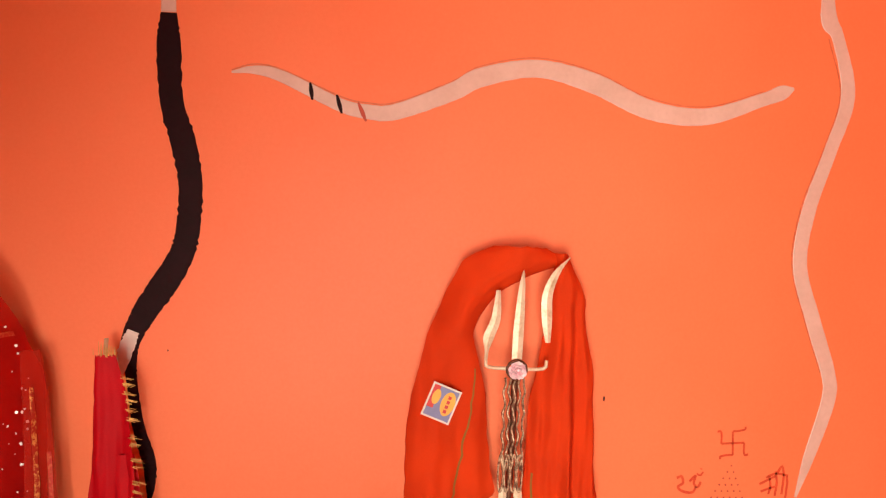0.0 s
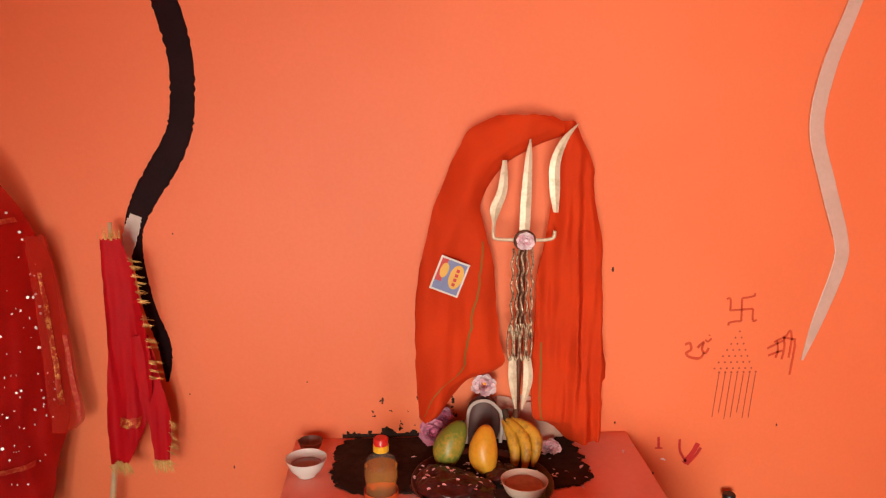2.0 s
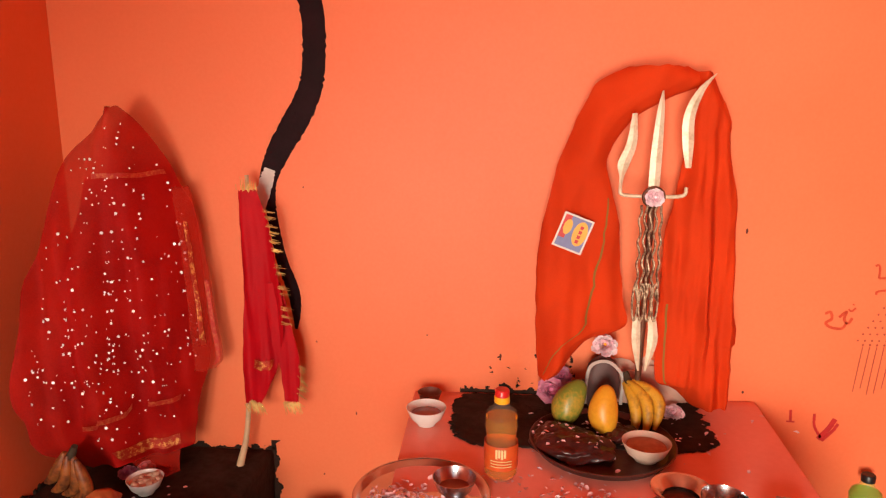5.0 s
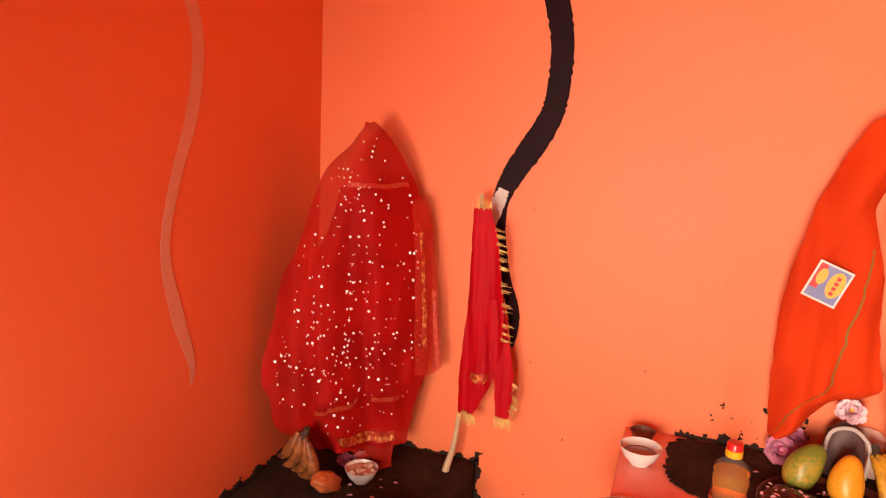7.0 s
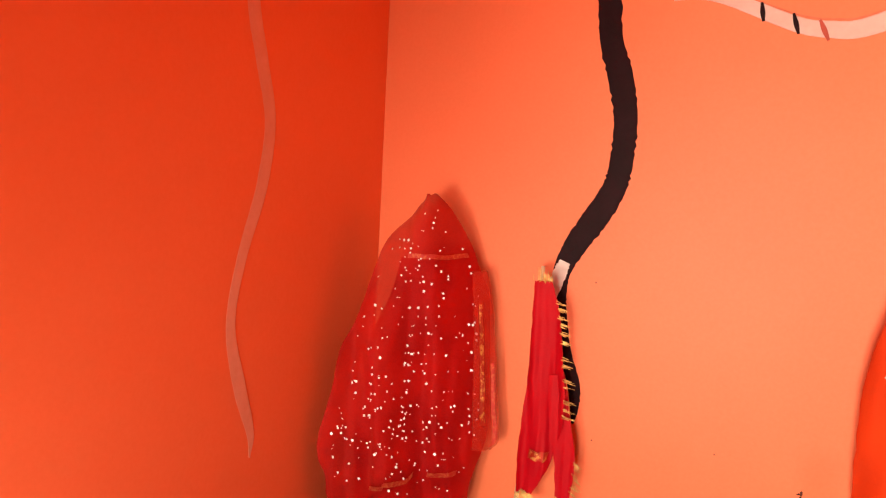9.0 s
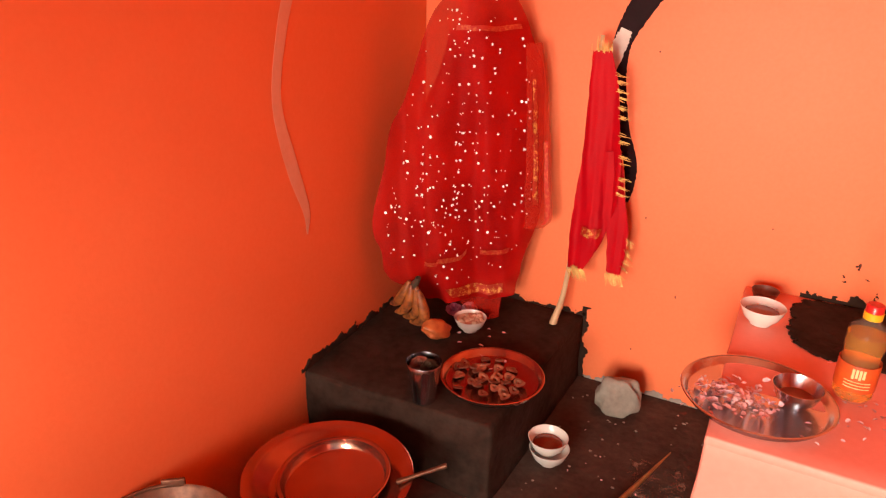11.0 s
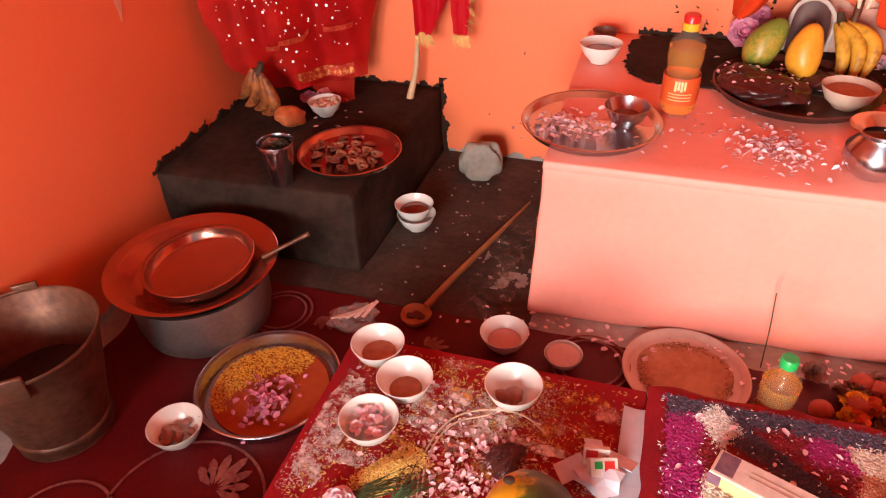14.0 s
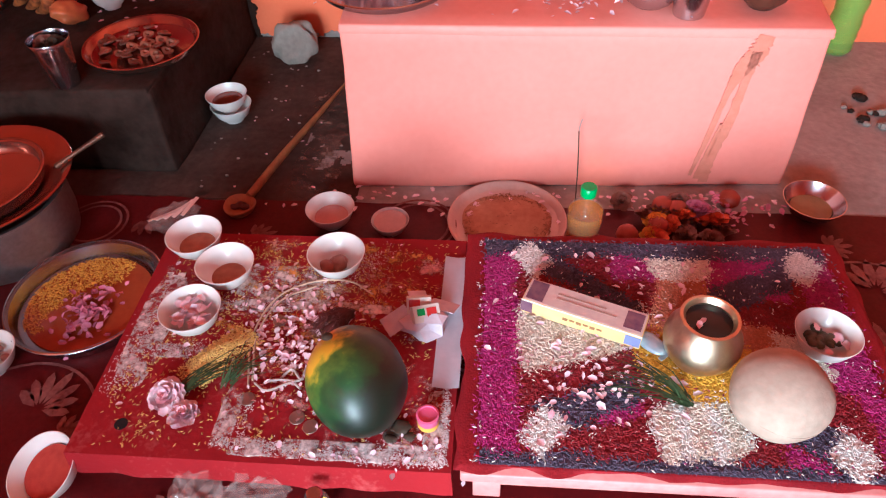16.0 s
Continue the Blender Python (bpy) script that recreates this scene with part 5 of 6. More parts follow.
def specks(name, lines, material, label, size=0.0019, z=0.1, seed=0):
    """Powder as tiny specks: lines of (x0, y0, x1, y1, spread, count)."""
    r = random.Random(seed)
    out = []
    for x0, y0, x1, y1, w, n in lines:
        for k in range(n):
            s = r.random()
            x, y = x0 + (x1 - x0) * s + r.gauss(0, w), y0 + (y1 - y0) * s + r.gauss(0, w)
            if r.random() < 0.55 + 0.6 * ragged(x, y, 18, seed) and -0.565 < x < 0.033 and 0.348 < y < 0.838:
                out.append((x, y, z))
    return grains(name, out, material, label, size)


specks("white_powder", [(-0.34, 0.375, 0.025, 0.36, 0.006, 2860), (0.022, 0.36, 0.022, 0.6, 0.004, 990), (0.0, 0.37, -0.1, 0.37, 0.014, 825), (-0.5, 0.55, -0.38, 0.55, 0.009, 605), (-0.5, 0.655, -0.1, 0.67, 0.005, 1210), (-0.3, 0.36, -0.3, 0.46, 0.006, 495), (-0.22, 0.72, -0.12, 0.8, 0.02, 825), (-0.54, 0.46, -0.53, 0.62, 0.012, 880)], WPOW, "white powder lines on the red table cloth", seed=3)


def dust(name, color, cover, scale):
    """Thin powder: broken cover that lets the cloth show through."""
    m = mat(name, color, tuple(c * 0.85 for c in color), rough=0.95, scale=40, fine=200, bump=0.3, spec=0.1)
    n, l = m.node_tree.nodes, m.node_tree.links
    co, no, rg = n.new("ShaderNodeTexCoord"), n.new("ShaderNodeTexNoise"), n.new("ShaderNodeMapRange")
    no.inputs["Scale"].default_value, no.inputs["Detail"].default_value, no.inputs["Roughness"].default_value = scale, 9, 0.72
    rg.inputs["From Min"].default_value, rg.inputs["From Max"].default_value = 0.62 - cover * 0.3, 0.72 - cover * 0.2
    l.new(co.outputs["Object"], no.inputs["Vector"])
    l.new(no.outputs["Fac"], rg.inputs["Value"])
    l.new(rg.outputs[0], n["Principled BSDF"].inputs["Alpha"])
    return m


WDUST = dust("thin_white_powder", (0.8, 0.68, 0.65), 0.6, 22)
PDUST = dust("thin_pink_powder", (0.66, 0.33, 0.3), 0.28, 16)
GDUST = dust("thin_turmeric_powder", (0.7, 0.32, 0.08), 0.36, 18)
for nm, m, x, y, w, h, z, lb in (("pink_powder", PDUST, -0.555, 0.56, 0.57, 0.275, 0.1003, "pinkish powder dusted over the red table cloth"), ("pink_powder", PDUST, -0.36, 0.36, 0.385, 0.2, 0.1003, "pinkish powder dusted near the melon"), ("white_powder", WDUST, -0.555, 0.47, 0.07, 0.26, 0.1007, "pale powder band along the cloth's edge"), ("white_powder", WDUST, -0.34, 0.353, 0.37, 0.035, 0.1007, "white powder line along the cloth's front"), ("white_powder", WDUST, -0.345, 0.36, 0.035, 0.12, 0.1009, "white powder line across the cloth"), ("white_powder", WDUST, -0.5, 0.64, 0.42, 0.03, 0.1009, "white powder line across the cloth"), ("white_powder", WDUST, -0.01, 0.36, 0.042, 0.13, 0.1009, "white powder by the wax paper"), ("white_powder", WDUST, -0.4, 0.66, 0.2, 0.1, 0.1009, "white powder between the bowls"), ("white_powder", WDUST, -0.53, 0.53, 0.15, 0.03, 0.1011, "white powder streak beside the bowls"), ("turmeric_powder", GDUST, -0.42, 0.66, 0.4, 0.17, 0.1011, "orange turmeric powder strewn on the cloth"), ("turmeric_powder", GDUST, -0.5, 0.52, 0.14, 0.1, 0.1011, "orange turmeric powder beside the millet"), ("turmeric_powder", GDUST, -0.34, 0.5, 0.2, 0.14, 0.1011, "orange turmeric powder under the petals")):
    smear(nm, x, y, w, h, lambda a, b, w=w, h=h: (abs(2 * a / w - 1) ** 4 + abs(2 * b / h - 1) ** 4) + 0.4 * ragged(a, b, 24, w) < 0.85, m, lb, z, 60, 40)

r_ = random.Random(21)
GOLDG = mat("golden_grain", (0.62, 0.36, 0.1), (0.5, 0.24, 0.06), rough=0.7, vary=0.35, island=True, bump=0)
sp = []
while len(sp) < 2800:
    x, y = r_.uniform(-0.54, 0.02), r_.uniform(0.36, 0.83)
    k = math.exp(-((x + 0.26) / 0.17) ** 2 - ((y - 0.68) / 0.13) ** 2)
    if r_.random() < 0.12 + 0.8 * k + 0.5 * (ragged(x, y, 9, 3) > 0.35):
        sp.append((x, y, 0.1005))
grains("golden_grain", sp, GOLDG, "golden grain strewn over the red table cloth", 0.004)
sp = []
for n in range(1900):
    u, v = r_.gauss(0, 0.022), r_.gauss(0, 0.045)
    if abs(u) < 0.034 and abs(v) < 0.07:
        a = radians(-38)
        h = 0.022 * math.exp(-(u / 0.022) ** 2 - (v / 0.05) ** 2)
        sp.append((-0.375 + u * math.cos(a) - v * math.sin(a), 0.535 + u * math.sin(a) + v * math.cos(a), 0.103 + h * (0.7 + 0.3 * r_.random())))
grains("grain_heap", sp, mat("yellow_millet", (0.8, 0.58, 0.17), (0.74, 0.48, 0.11), rough=0.7, vary=0.3, island=True, bump=0), "heap of yellow millet on green grass blades", 0.0042)
petals((-0.24, 0.575, 0.1005), (0.058, 0.064), 300, heap=0.008, size=0.0072, label="drift of pink petals on the red table cloth", seed=13, keep=lambda x, y: x < 0.0)
petals((-0.27, 0.6, 0.1005), (0.15, 0.12), 100, size=0.0068, label="loose pink petals on the red table cloth", seed=14, keep=lambda x, y: -0.55 < x < 0.02 and 0.36 < y < 0.83)
petals((-0.06, 0.39, 0.1005), (0.05, 0.03), 20, size=0.007, label="loose pink petals near the melon", seed=15, keep=lambda x, y: x < 0.02)
petals((0.044, 0.6, 0.02), (0.008, 0.14), 30, size=0.009, label="pale petals fallen between the tables", seed=16)
petals((-0.02, 1.08, 0.008), (0.2, 0.035), 60, size=0.01, label="pale petals swept along the altar's foot", seed=17, keep=lambda x, y: 0.9 < y < 1.11)
petals((0.55, 1.08, 0.008), (0.13, 0.03), 90, size=0.009, label="pale petals swept along the altar's foot", seed=18, keep=lambda x, y: 0.98 < y < 1.12)
petals((-0.5, 1.3, 0.002), (0.12, 0.2), 9, size=0.006, label="pale petals on the cement floor", seed=19, keep=lambda x, y: -0.66 < x < -0.28 and y < 1.8)
blossom((-0.435, 0.45, 0.102), 0.032, PETAL, "pink rose on the red table cloth", seed=30, tilt=(20, 0))
blossom((-0.395, 0.415, 0.102), 0.026, PETAL, "small pink rose on the red table cloth", seed=31)


def grass(place, n, length, label, seed, turn=0, spread=30, material=None):
    r = random.Random(seed)
    bm = bmesh.new()
    for k in range(n):
        a = radians(turn + r.uniform(-spread, spread))
        l = length * r.uniform(0.6, 1.15)
        c, s = math.cos(a), math.sin(a)
        o = Vector((r.uniform(-0.01, 0.01), r.uniform(-0.01, 0.01), 0.002))
        rows = []
        for i in range(5):
            t = i / 4
            p = o + Vector((c * l * t, s * l * t, 0.018 * math.sin(math.pi * t) * r.uniform(0.5, 1.2)))
            w = 0.0016 * (1 - t * 0.8)
            rows.append([bm.verts.new(p + Vector((-s * w, c * w, 0))), bm.verts.new(p + Vector((s * w, -c * w, 0)))])
        for q1, q2 in zip(rows, rows[1:]):
            bm.faces.new((q1[0], q1[1], q2[1], q2[0]))
    return solo("grass_blades", bm, material or LEAF, label, "grass", place, kind="stuff")


grass((-0.42, 0.46, 0.102), 24, 0.13, "green grass blades under the millet heap", 1, 40, 14)
grass((-0.345, 0.48, 0.102), 16, 0.09, "green grass blades beside the millet heap", 2, 60, 30)
grass((0.4, 0.47, 0.128), 34, 0.13, "green grass blades on the coloured rice", 3, 150, 28)
grass((-0.165, 0.64, 0.104), 160, 0.075, "dark fibre tuft on the red table cloth", 4, 235, 32, mat("dark_coir_fibre", (0.13, 0.025, 0.02), (0.07, 0.015, 0.012), rough=0.8, vary=0.3, island=True))
TW = mat("cream_twine", (0.6, 0.42, 0.3), rough=0.9, fine=300)
tw = thing("twine", "loop of cream cotton twine on the cloth", "twine", (0, 0, 0))
part("strand", tube([(-0.31, 0.48, 0.104), (-0.33, 0.58, 0.104), (-0.31, 0.67, 0.104), (-0.25, 0.715, 0.104), (-0.18, 0.72, 0.104), (-0.13, 0.69, 0.104)], 0.0018, 6), TW, tw)
part("strand", tube([(-0.305, 0.49, 0.104), (-0.322, 0.585, 0.105), (-0.3, 0.665, 0.104), (-0.24, 0.705, 0.104)], 0.0018, 6), TW, tw)
wk = thing("cotton_wick", "white twisted cotton wicks on the cloth", "cotton wick", (0, 0, 0))
for k in range(3):
    part("strand", tube([(-0.3 + 0.02 * k, 0.485 + 0.004 * k, 0.103), (-0.275 + 0.016 * k, 0.47 + 0.022 * k, 0.106), (-0.24 + 0.008 * k, 0.488 + 0.004 * k, 0.104), (-0.22, 0.478 + 0.02 * k, 0.103)], 0.0024, 6), bpy.data.materials["white_cotton"], wk)
COIN = mat("worn_coin", (0.35, 0.25, 0.22), rough=0.4, metal=0.8)
for x, y in ((-0.305, 0.455), (-0.215, 0.425), (-0.19, 0.41), (-0.06, 0.40), (-0.055, 0.41), (-0.29, 0.62), (-0.32, 0.68)):
    solo("coin", lathe([(0, 0), (0.0125, 0), (0.013, 0.001), (0.0125, 0.002), (0, 0.0018)], 20), COIN, "small worn coin on the red cloth", "coin", (x, y, 0.1), group="coins")
# Flat dark disc paints the shade inside a small hole
solo("round_hole", lathe([(0, 0.0), (0.011, 0.0)], 20), mat("hole_shade", (0.01, 0.004, 0.004), rough=0.9), "dark disc for the shade inside a small hole in the red cloth", "burn mark", (-0.497, 0.398, 0.1012))

# melon: dark green with a yellow ground spot
mm = bpy.data.materials.new("melon_rind")
mm.use_nodes = True
n, l = mm.node_tree.nodes, mm.node_tree.links
p = n["Principled BSDF"]
co, no, vm = n.new("ShaderNodeTexCoord"), n.new("ShaderNodeTexNoise"), n.new("ShaderNodeVectorMath")
no.inputs["Scale"].default_value, no.inputs["Detail"].default_value = 38, 9
l.new(co.outputs["Object"], no.inputs["Vector"])
vm.operation = "DISTANCE"
vm.inputs[1].default_value = (-0.055, 0.04, 0.05)
l.new(co.outputs["Object"], vm.inputs[0])
ad = n.new("ShaderNodeMath")
ad.operation = "MULTIPLY_ADD"
ad.inputs[1].default_value = 0.1
l.new(no.outputs["Fac"], ad.inputs[0])
l.new(vm.outputs["Value"], ad.inputs[2])
cr = n.new("ShaderNodeValToRGB")
cr.color_ramp.elements[0].position, cr.color_ramp.elements[0].color = 0.092, (0.72, 0.42, 0.02, 1)
cr.color_ramp.elements[1].position, cr.color_ramp.elements[1].color = 0.185, (0.008, 0.014, 0.008, 1)
for pos, c in ((0.102, (0.42, 0.33, 0.02, 1)), (0.115, (0.08, 0.14, 0.02, 1)), (0.14, (0.02, 0.065, 0.016, 1))):
    e = cr.color_ramp.elements.new(pos)
    e.color = c
l.new(ad.outputs[0], cr.inputs[0])
l.new(cr.outputs[0], p.inputs["Base Color"])
p.inputs["Roughness"].default_value = 0.42
ml = thing("melon", "dark green round melon with a yellow patch", "melon", (-0.113, 0.45, 0.178))
ml.rotation_euler = (radians(-8), 0, radians(22))
part("rind", blob((0.077, 0.094, 0.077), 0.03, 1.5, 4, 1), mm, ml)
part("stem_scar", lathe([(0, 0.002), (0.006, 0.001), (0.009, -0.002)], 14, at=(-0.028, 0.03, 0.078)), BROWN, ml)
pp = thing("pink_jar", "tiny pink plastic jar", "jar", (-0.003, 0.425, 0.1))
PINK = mat("pink_plastic", (0.75, 0.12, 0.25), rough=0.35, bump=0)
part("body", lathe([(0, 0), (0.015, 0), (0.017, 0.004), (0.017, 0.022), (0.018, 0.024), (0.018, 0.03), (0.015, 0.031), (0.015, 0.026), (0, 0.026)], 28), PINK, pp)
part("label", lathe([(0.0172, 0.004), (0.0174, 0.005), (0.0174, 0.014), (0.0172, 0.015)], 28), YEL, pp)
for x, y, s in ((-0.045, 0.415, 0.016), (-0.03, 0.40, 0.01), (-0.06, 0.395, 0.009)):
    solo("crumpled_leaf", blob((s, s * 0.8, s * 0.35), 0.5, 2, 2, int(x * 1000)), BROWN, "dry crumpled leaf bit on the cloth", "leaf", (x, y, 0.104))

# paper strip, opened matchbox
strip = [[Vector((0.014 + (k - 3) * 0.0075 - 0.008 * (0.8 - 0.3 * i / 14) + 0.012, 0.49 + 0.3 * i / 14, 0.104 + 0.002 * noise.noise(Vector((k, i * 0.4, 0))) + 0.004 * abs(k - 3) / 3)) for k in range(7)] for i in range(15)]
solo("paper_strip", sheet(strip, 0.0008), mat("greyish_wax_paper", (0.5, 0.47, 0.52), (0.42, 0.4, 0.45), rough=0.4, scale=15), "long strip of greyish wax paper on the cloth", "paper")
mx = thing("match_packet", "opened paper packet with match boxes", "packet", (-0.03, 0.625, 0.101), 12)
WPAPER = mat("white_crumpled_paper", (0.66, 0.62, 0.68), (0.55, 0.5, 0.58), rough=0.6, scale=40, bump=0.3)
part("wrapper", blob((0.042, 0.034, 0.022), 0.55, 2.6, 2, 3, at=(0, -0.012, 0.018)), WPAPER, mx, "crumpled white wrapper", smooth=False)
for k, (a, dx, dy) in enumerate(((20, -0.045, 0.0), (100, 0.0, 0.035), (150, 0.04, 0.02))):
    part("paper_flap", box(-0.026, 0.026, -0.018, 0.018, 0, 0.0012), WPAPER, mx, smooth=False).matrix_basis = pose(dx, dy, 0.02, 22, -18 + 10 * k, a)
bx = part("match_box", box(-0.022, 0.022, -0.008, 0.008, 0, 0.03, 0.001), mat("match_box_card", (0.72, 0.68, 0.6), rough=0.5), mx, smooth=False)
bx.matrix_basis = pose(-0.004, 0.008, 0.024, -35, 0, -6)
part("red_print", box(-0.018, 0.002, -0.0092, -0.0084, 0.008, 0.026), LRED, bx, smooth=False)
part("yellow_print", box(0.004, 0.019, -0.0092, -0.0084, 0.004, 0.016), YEL, bx, smooth=False)
bx2 = part("match_box", box(-0.025, 0.025, -0.008, 0.008, 0, 0.03, 0.001), bpy.data.materials["match_box_card"], mx, smooth=False)
bx2.matrix_basis = pose(0.006, -0.018, 0.028, -50, 12, 14)
part("red_print", box(0.0, 0.018, -0.0092, -0.0084, 0.006, 0.024), LRED, bx2, smooth=False)
part("green_print", box(-0.018, -0.004, -0.0092, -0.0084, 0.012, 0.024), GREENCAP, bx2, smooth=False)

# ---- second table: coloured rice ----
SLATE = mat("slate_blue_rice", (0.06, 0.045, 0.08), (0.11, 0.08, 0.125), rough=0.7, vary=0.45, island=True, bump=0.2, scale=60, fine=300)
MAGENTA = mat("magenta_rice", (0.36, 0.006, 0.13), (0.44, 0.018, 0.17), rough=0.7, vary=0.4, island=True, bump=0.2, scale=60, fine=300)
CRIMSON = mat("crimson_rice", (0.28, 0.006, 0.014), (0.22, 0.005, 0.012), rough=0.7, vary=0.4, island=True, bump=0.2, scale=60, fine=300)
CREAM = mat("cream_rice", (0.7, 0.58, 0.47), (0.79, 0.68, 0.56), rough=0.7, vary=0.3, island=True, bump=0.2, scale=60, fine=300)
WHITE = mat("white_rice", (0.82, 0.77, 0.72), (0.74, 0.68, 0.62), rough=0.7, vary=0.25, island=True, bump=0.2, scale=60, fine=300)
YELLOW = mat("yellow_rice_grain", (0.7, 0.36, 0.02), (0.76, 0.44, 0.04), rough=0.7, vary=0.3, island=True, bump=0.2, scale=60, fine=300)
CLAYRED = mat("brick_red_rice", (0.5, 0.15, 0.07), (0.56, 0.22, 0.12), rough=0.7, vary=0.3, island=True, bump=0.2, scale=60, fine=300)
KINDS = [("slate_rice", SLATE, "dark slate-blue rice in the rice pattern"), ("magenta_rice", MAGENTA, "magenta rice in the rice pattern"), ("crimson_rice", CRIMSON, "crimson rice in the rice pattern"), ("cream_rice", CREAM, "cream rice in the rice pattern"), ("white_rice", WHITE, "white rice in the rice pattern"), ("golden_rice", YELLOW, "golden yellow rice round the brass pot"), ("brick_rice", CLAYRED, "brick-red rice in the rice pattern")]
TX0, TX1, TY0, TY1, TZ = 0.075, 0.715, 0.352, 0.832, 0.1175


def near_line(x, y, x0, y0, x1, y1):
    dx, dy = x1 - x0, y1 - y0
    t = max(0, min(1, ((x - x0) * dx + (y - y0) * dy) / (dx * dx + dy * dy)))
    return math.hypot(x - x0 - t * dx, y - y0 - t * dy)


def inside_of(x, y, *corners):
    """Whether a place lies in the convex patch with these corners, given clockwise or not."""
    sides = [(b[0] - a[0]) * (y - a[1]) - (b[1] - a[1]) * (x - a[0]) for a, b in zip(corners, corners[1:] + corners[:1])]
    return min(sides) >= 0 or max(sides) <= 0


def rice_kind(x, y):
    """Which coloured rice lies at a place of the pattern; None: bare cloth."""
    j = 0.011 * ragged(x, y, 22, 2)
    u, v = x + j, y + 0.011 * ragged(x, y, 20, 6)
    right = 0.712 - 0.02 * (0.82 - y)
    if x < 0.078 + 0.5 * j or x > right + 0.5 * j or y > 0.828 or y < 0.345 - 0.02 * x:
        return None
    # white heaps in the corners, on slate arms that point to the middle
    for cx, cy, dx, dy in ((0.165, 0.775, 1, 0.5), (0.66, 0.772, 1, -0.4), (0.175, 0.412, 1, -0.5), (0.63, 0.392, 1, 0.3)):
        if abs(u - cx) + 0.7 * abs(v - cy + 0.4 * (u - cx) * dy) < 0.036:
            return 4
    if v > 0.789 or v < 0.379 - 0.02 * x:
        return 0
    if math.hypot((u - 0.43) / 0.098, (v - 0.565) / 0.09) < 1:
        return 5 if v < 0.6 + 0.25 * (0.43 - u) else 6
    if near_line(u, v, 0.19, 0.775, 0.33, 0.665) < 0.028 or near_line(u, v, 0.5, 0.685, 0.645, 0.765) < 0.03:
        return 0
    if near_line(u, v, 0.19, 0.44, 0.3, 0.485) < 0.03 or near_line(u, v, 0.53, 0.46, 0.62, 0.395) < 0.03:
        return 0
    if u < 0.137 or u > right - 0.062 + 0.03 * (v < 0.5):
        return 1
    if inside_of(u, v, (0.365, 0.82), (0.525, 0.82), (0.475, 0.735), (0.395, 0.735)):
        return 3
    if inside_of(u, v, (0.395, 0.745), (0.475, 0.745), (0.5, 0.63), (0.36, 0.63)):
        return 6
    if v > 0.69 and (0.31 < u < 0.41 and v > 0.73 or 0.47 < u < 0.62):
        return 1
    if inside_of(u, v, (0.12, 0.665), (0.126, 0.56), (0.16, 0.515), (0.36, 0.58), (0.36, 0.68)):
        return 3
    if inside_of(u, v, (0.33, 0.44), (0.4, 0.5), (0.5, 0.5), (0.49, 0.4), (0.44, 0.355), (0.36, 0.36)):
        return 4 if (u - 0.33) % 0.05 < 0.02 else 3
    if inside_of(u, v, (0.57, 0.635), (0.64, 0.59), (0.652, 0.51), (0.56, 0.55)):
        return 3
    if inside_of(u, v, (0.5, 0.63), (0.57, 0.64), (0.57, 0.56), (0.5, 0.56)):
        return 6
    if inside_of(u, v, (0.54, 0.405), (0.6, 0.37), (0.56, 0.36), (0.53, 0.385)) or near_line(u, v, 0.27, 0.44, 0.32, 0.46) < 0.012:
        return 1
    return 2


bm = bmesh.new()
GX, GY = 150, 112
vs = {}
for i in range(GX):
    for j in range(GY):
        x, y = TX0 + (TX1 - TX0) * (i + 0.5) / GX, TY0 + (TY1 - TY0) * (j + 0.5) / GY
        k = rice_kind(x, y)
        if k is None:
            continue
        q4 = []
        for di, dj in ((0, 0), (1, 0), (1, 1), (0, 1)):
            key = (i + di, j + dj)
            if key not in vs:
                X, Y = TX0 + (TX1 - TX0) * key[0] / GX, TY0 + (TY1 - TY0) * key[1] / GY
                vs[key] = bm.verts.new((X, Y, TZ + 0.003 + 0.0016 * ragged(X, Y, 45, 1)))
            q4.append(vs[key])
        f = bm.faces.new(q4)
        f.material_index = k
solo("rice_pattern", bm, [m for _, m, _ in KINDS], "pattern of coloured rice on the red table cloth", "rice pattern", kind="stuff")
spots = [[] for _ in KINDS]
r_ = random.Random(99)
for n_ in range(34000):
    x, y = r_.uniform(TX0 - 0.01, TX1 + 0.01), r_.uniform(TY0, TY1)
    k = rice_kind(x + r_.gauss(0, 0.006), y + r_.gauss(0, 0.006))
    if k is None:
        if r_.random() < 0.9:
            continue
        k = r_.choice((0, 1, 4))
    if r_.random() < 0.03:
        k = r_.choice((3, 4, 4, 1))
    spots[k].append((x, y, TZ + 0.0035 + 0.0022 * r_.random()))
for (nm, m, lb), s_ in zip(KINDS, spots):
    grains(nm, s_, m, lb, 0.0038)
petals((0.36, 0.58, TZ + 0.006), (0.16, 0.12), 90, size=0.009, label="pink petals strewn over the coloured rice", seed=41, keep=lambda x, y: TX0 < x < TX1 and TY0 < y < TY1)
petals((0.27, 0.49, TZ + 0.006), (0.05, 0.04), 50, PETAL, size=0.007, label="deep pink petals on the crimson rice", seed=42)

br = vessel("brass_pot", (0.432, 0.565, 0.122), [(0, 0), (0.035, 0), (0.044, 0.004), (0.058, 0.026), (0.062, 0.045), (0.06, 0.06), (0.051, 0.078), (0.044, 0.088), (0.042, 0.096), (0.046, 0.1), (0.041, 0.101), (0.036, 0.092), (0.044, 0.076), (0.054, 0.045), (0.045, 0.015), (0, 0.01)], BRASS, "small brushed brass pot of dark water", "brass pot", (0.04, 0.084, DARKW))
petals((0.42, 0.565, 0.208), (0.003, 0.003), 1, size=0.014, label="single pale petal floating in the pot", seed=50)
TAN = mat("tan_dried_gourd", (0.46, 0.35, 0.27), (0.35, 0.25, 0.19), rough=0.9, scale=16, fine=70, bump=0.25, spec=0.2)
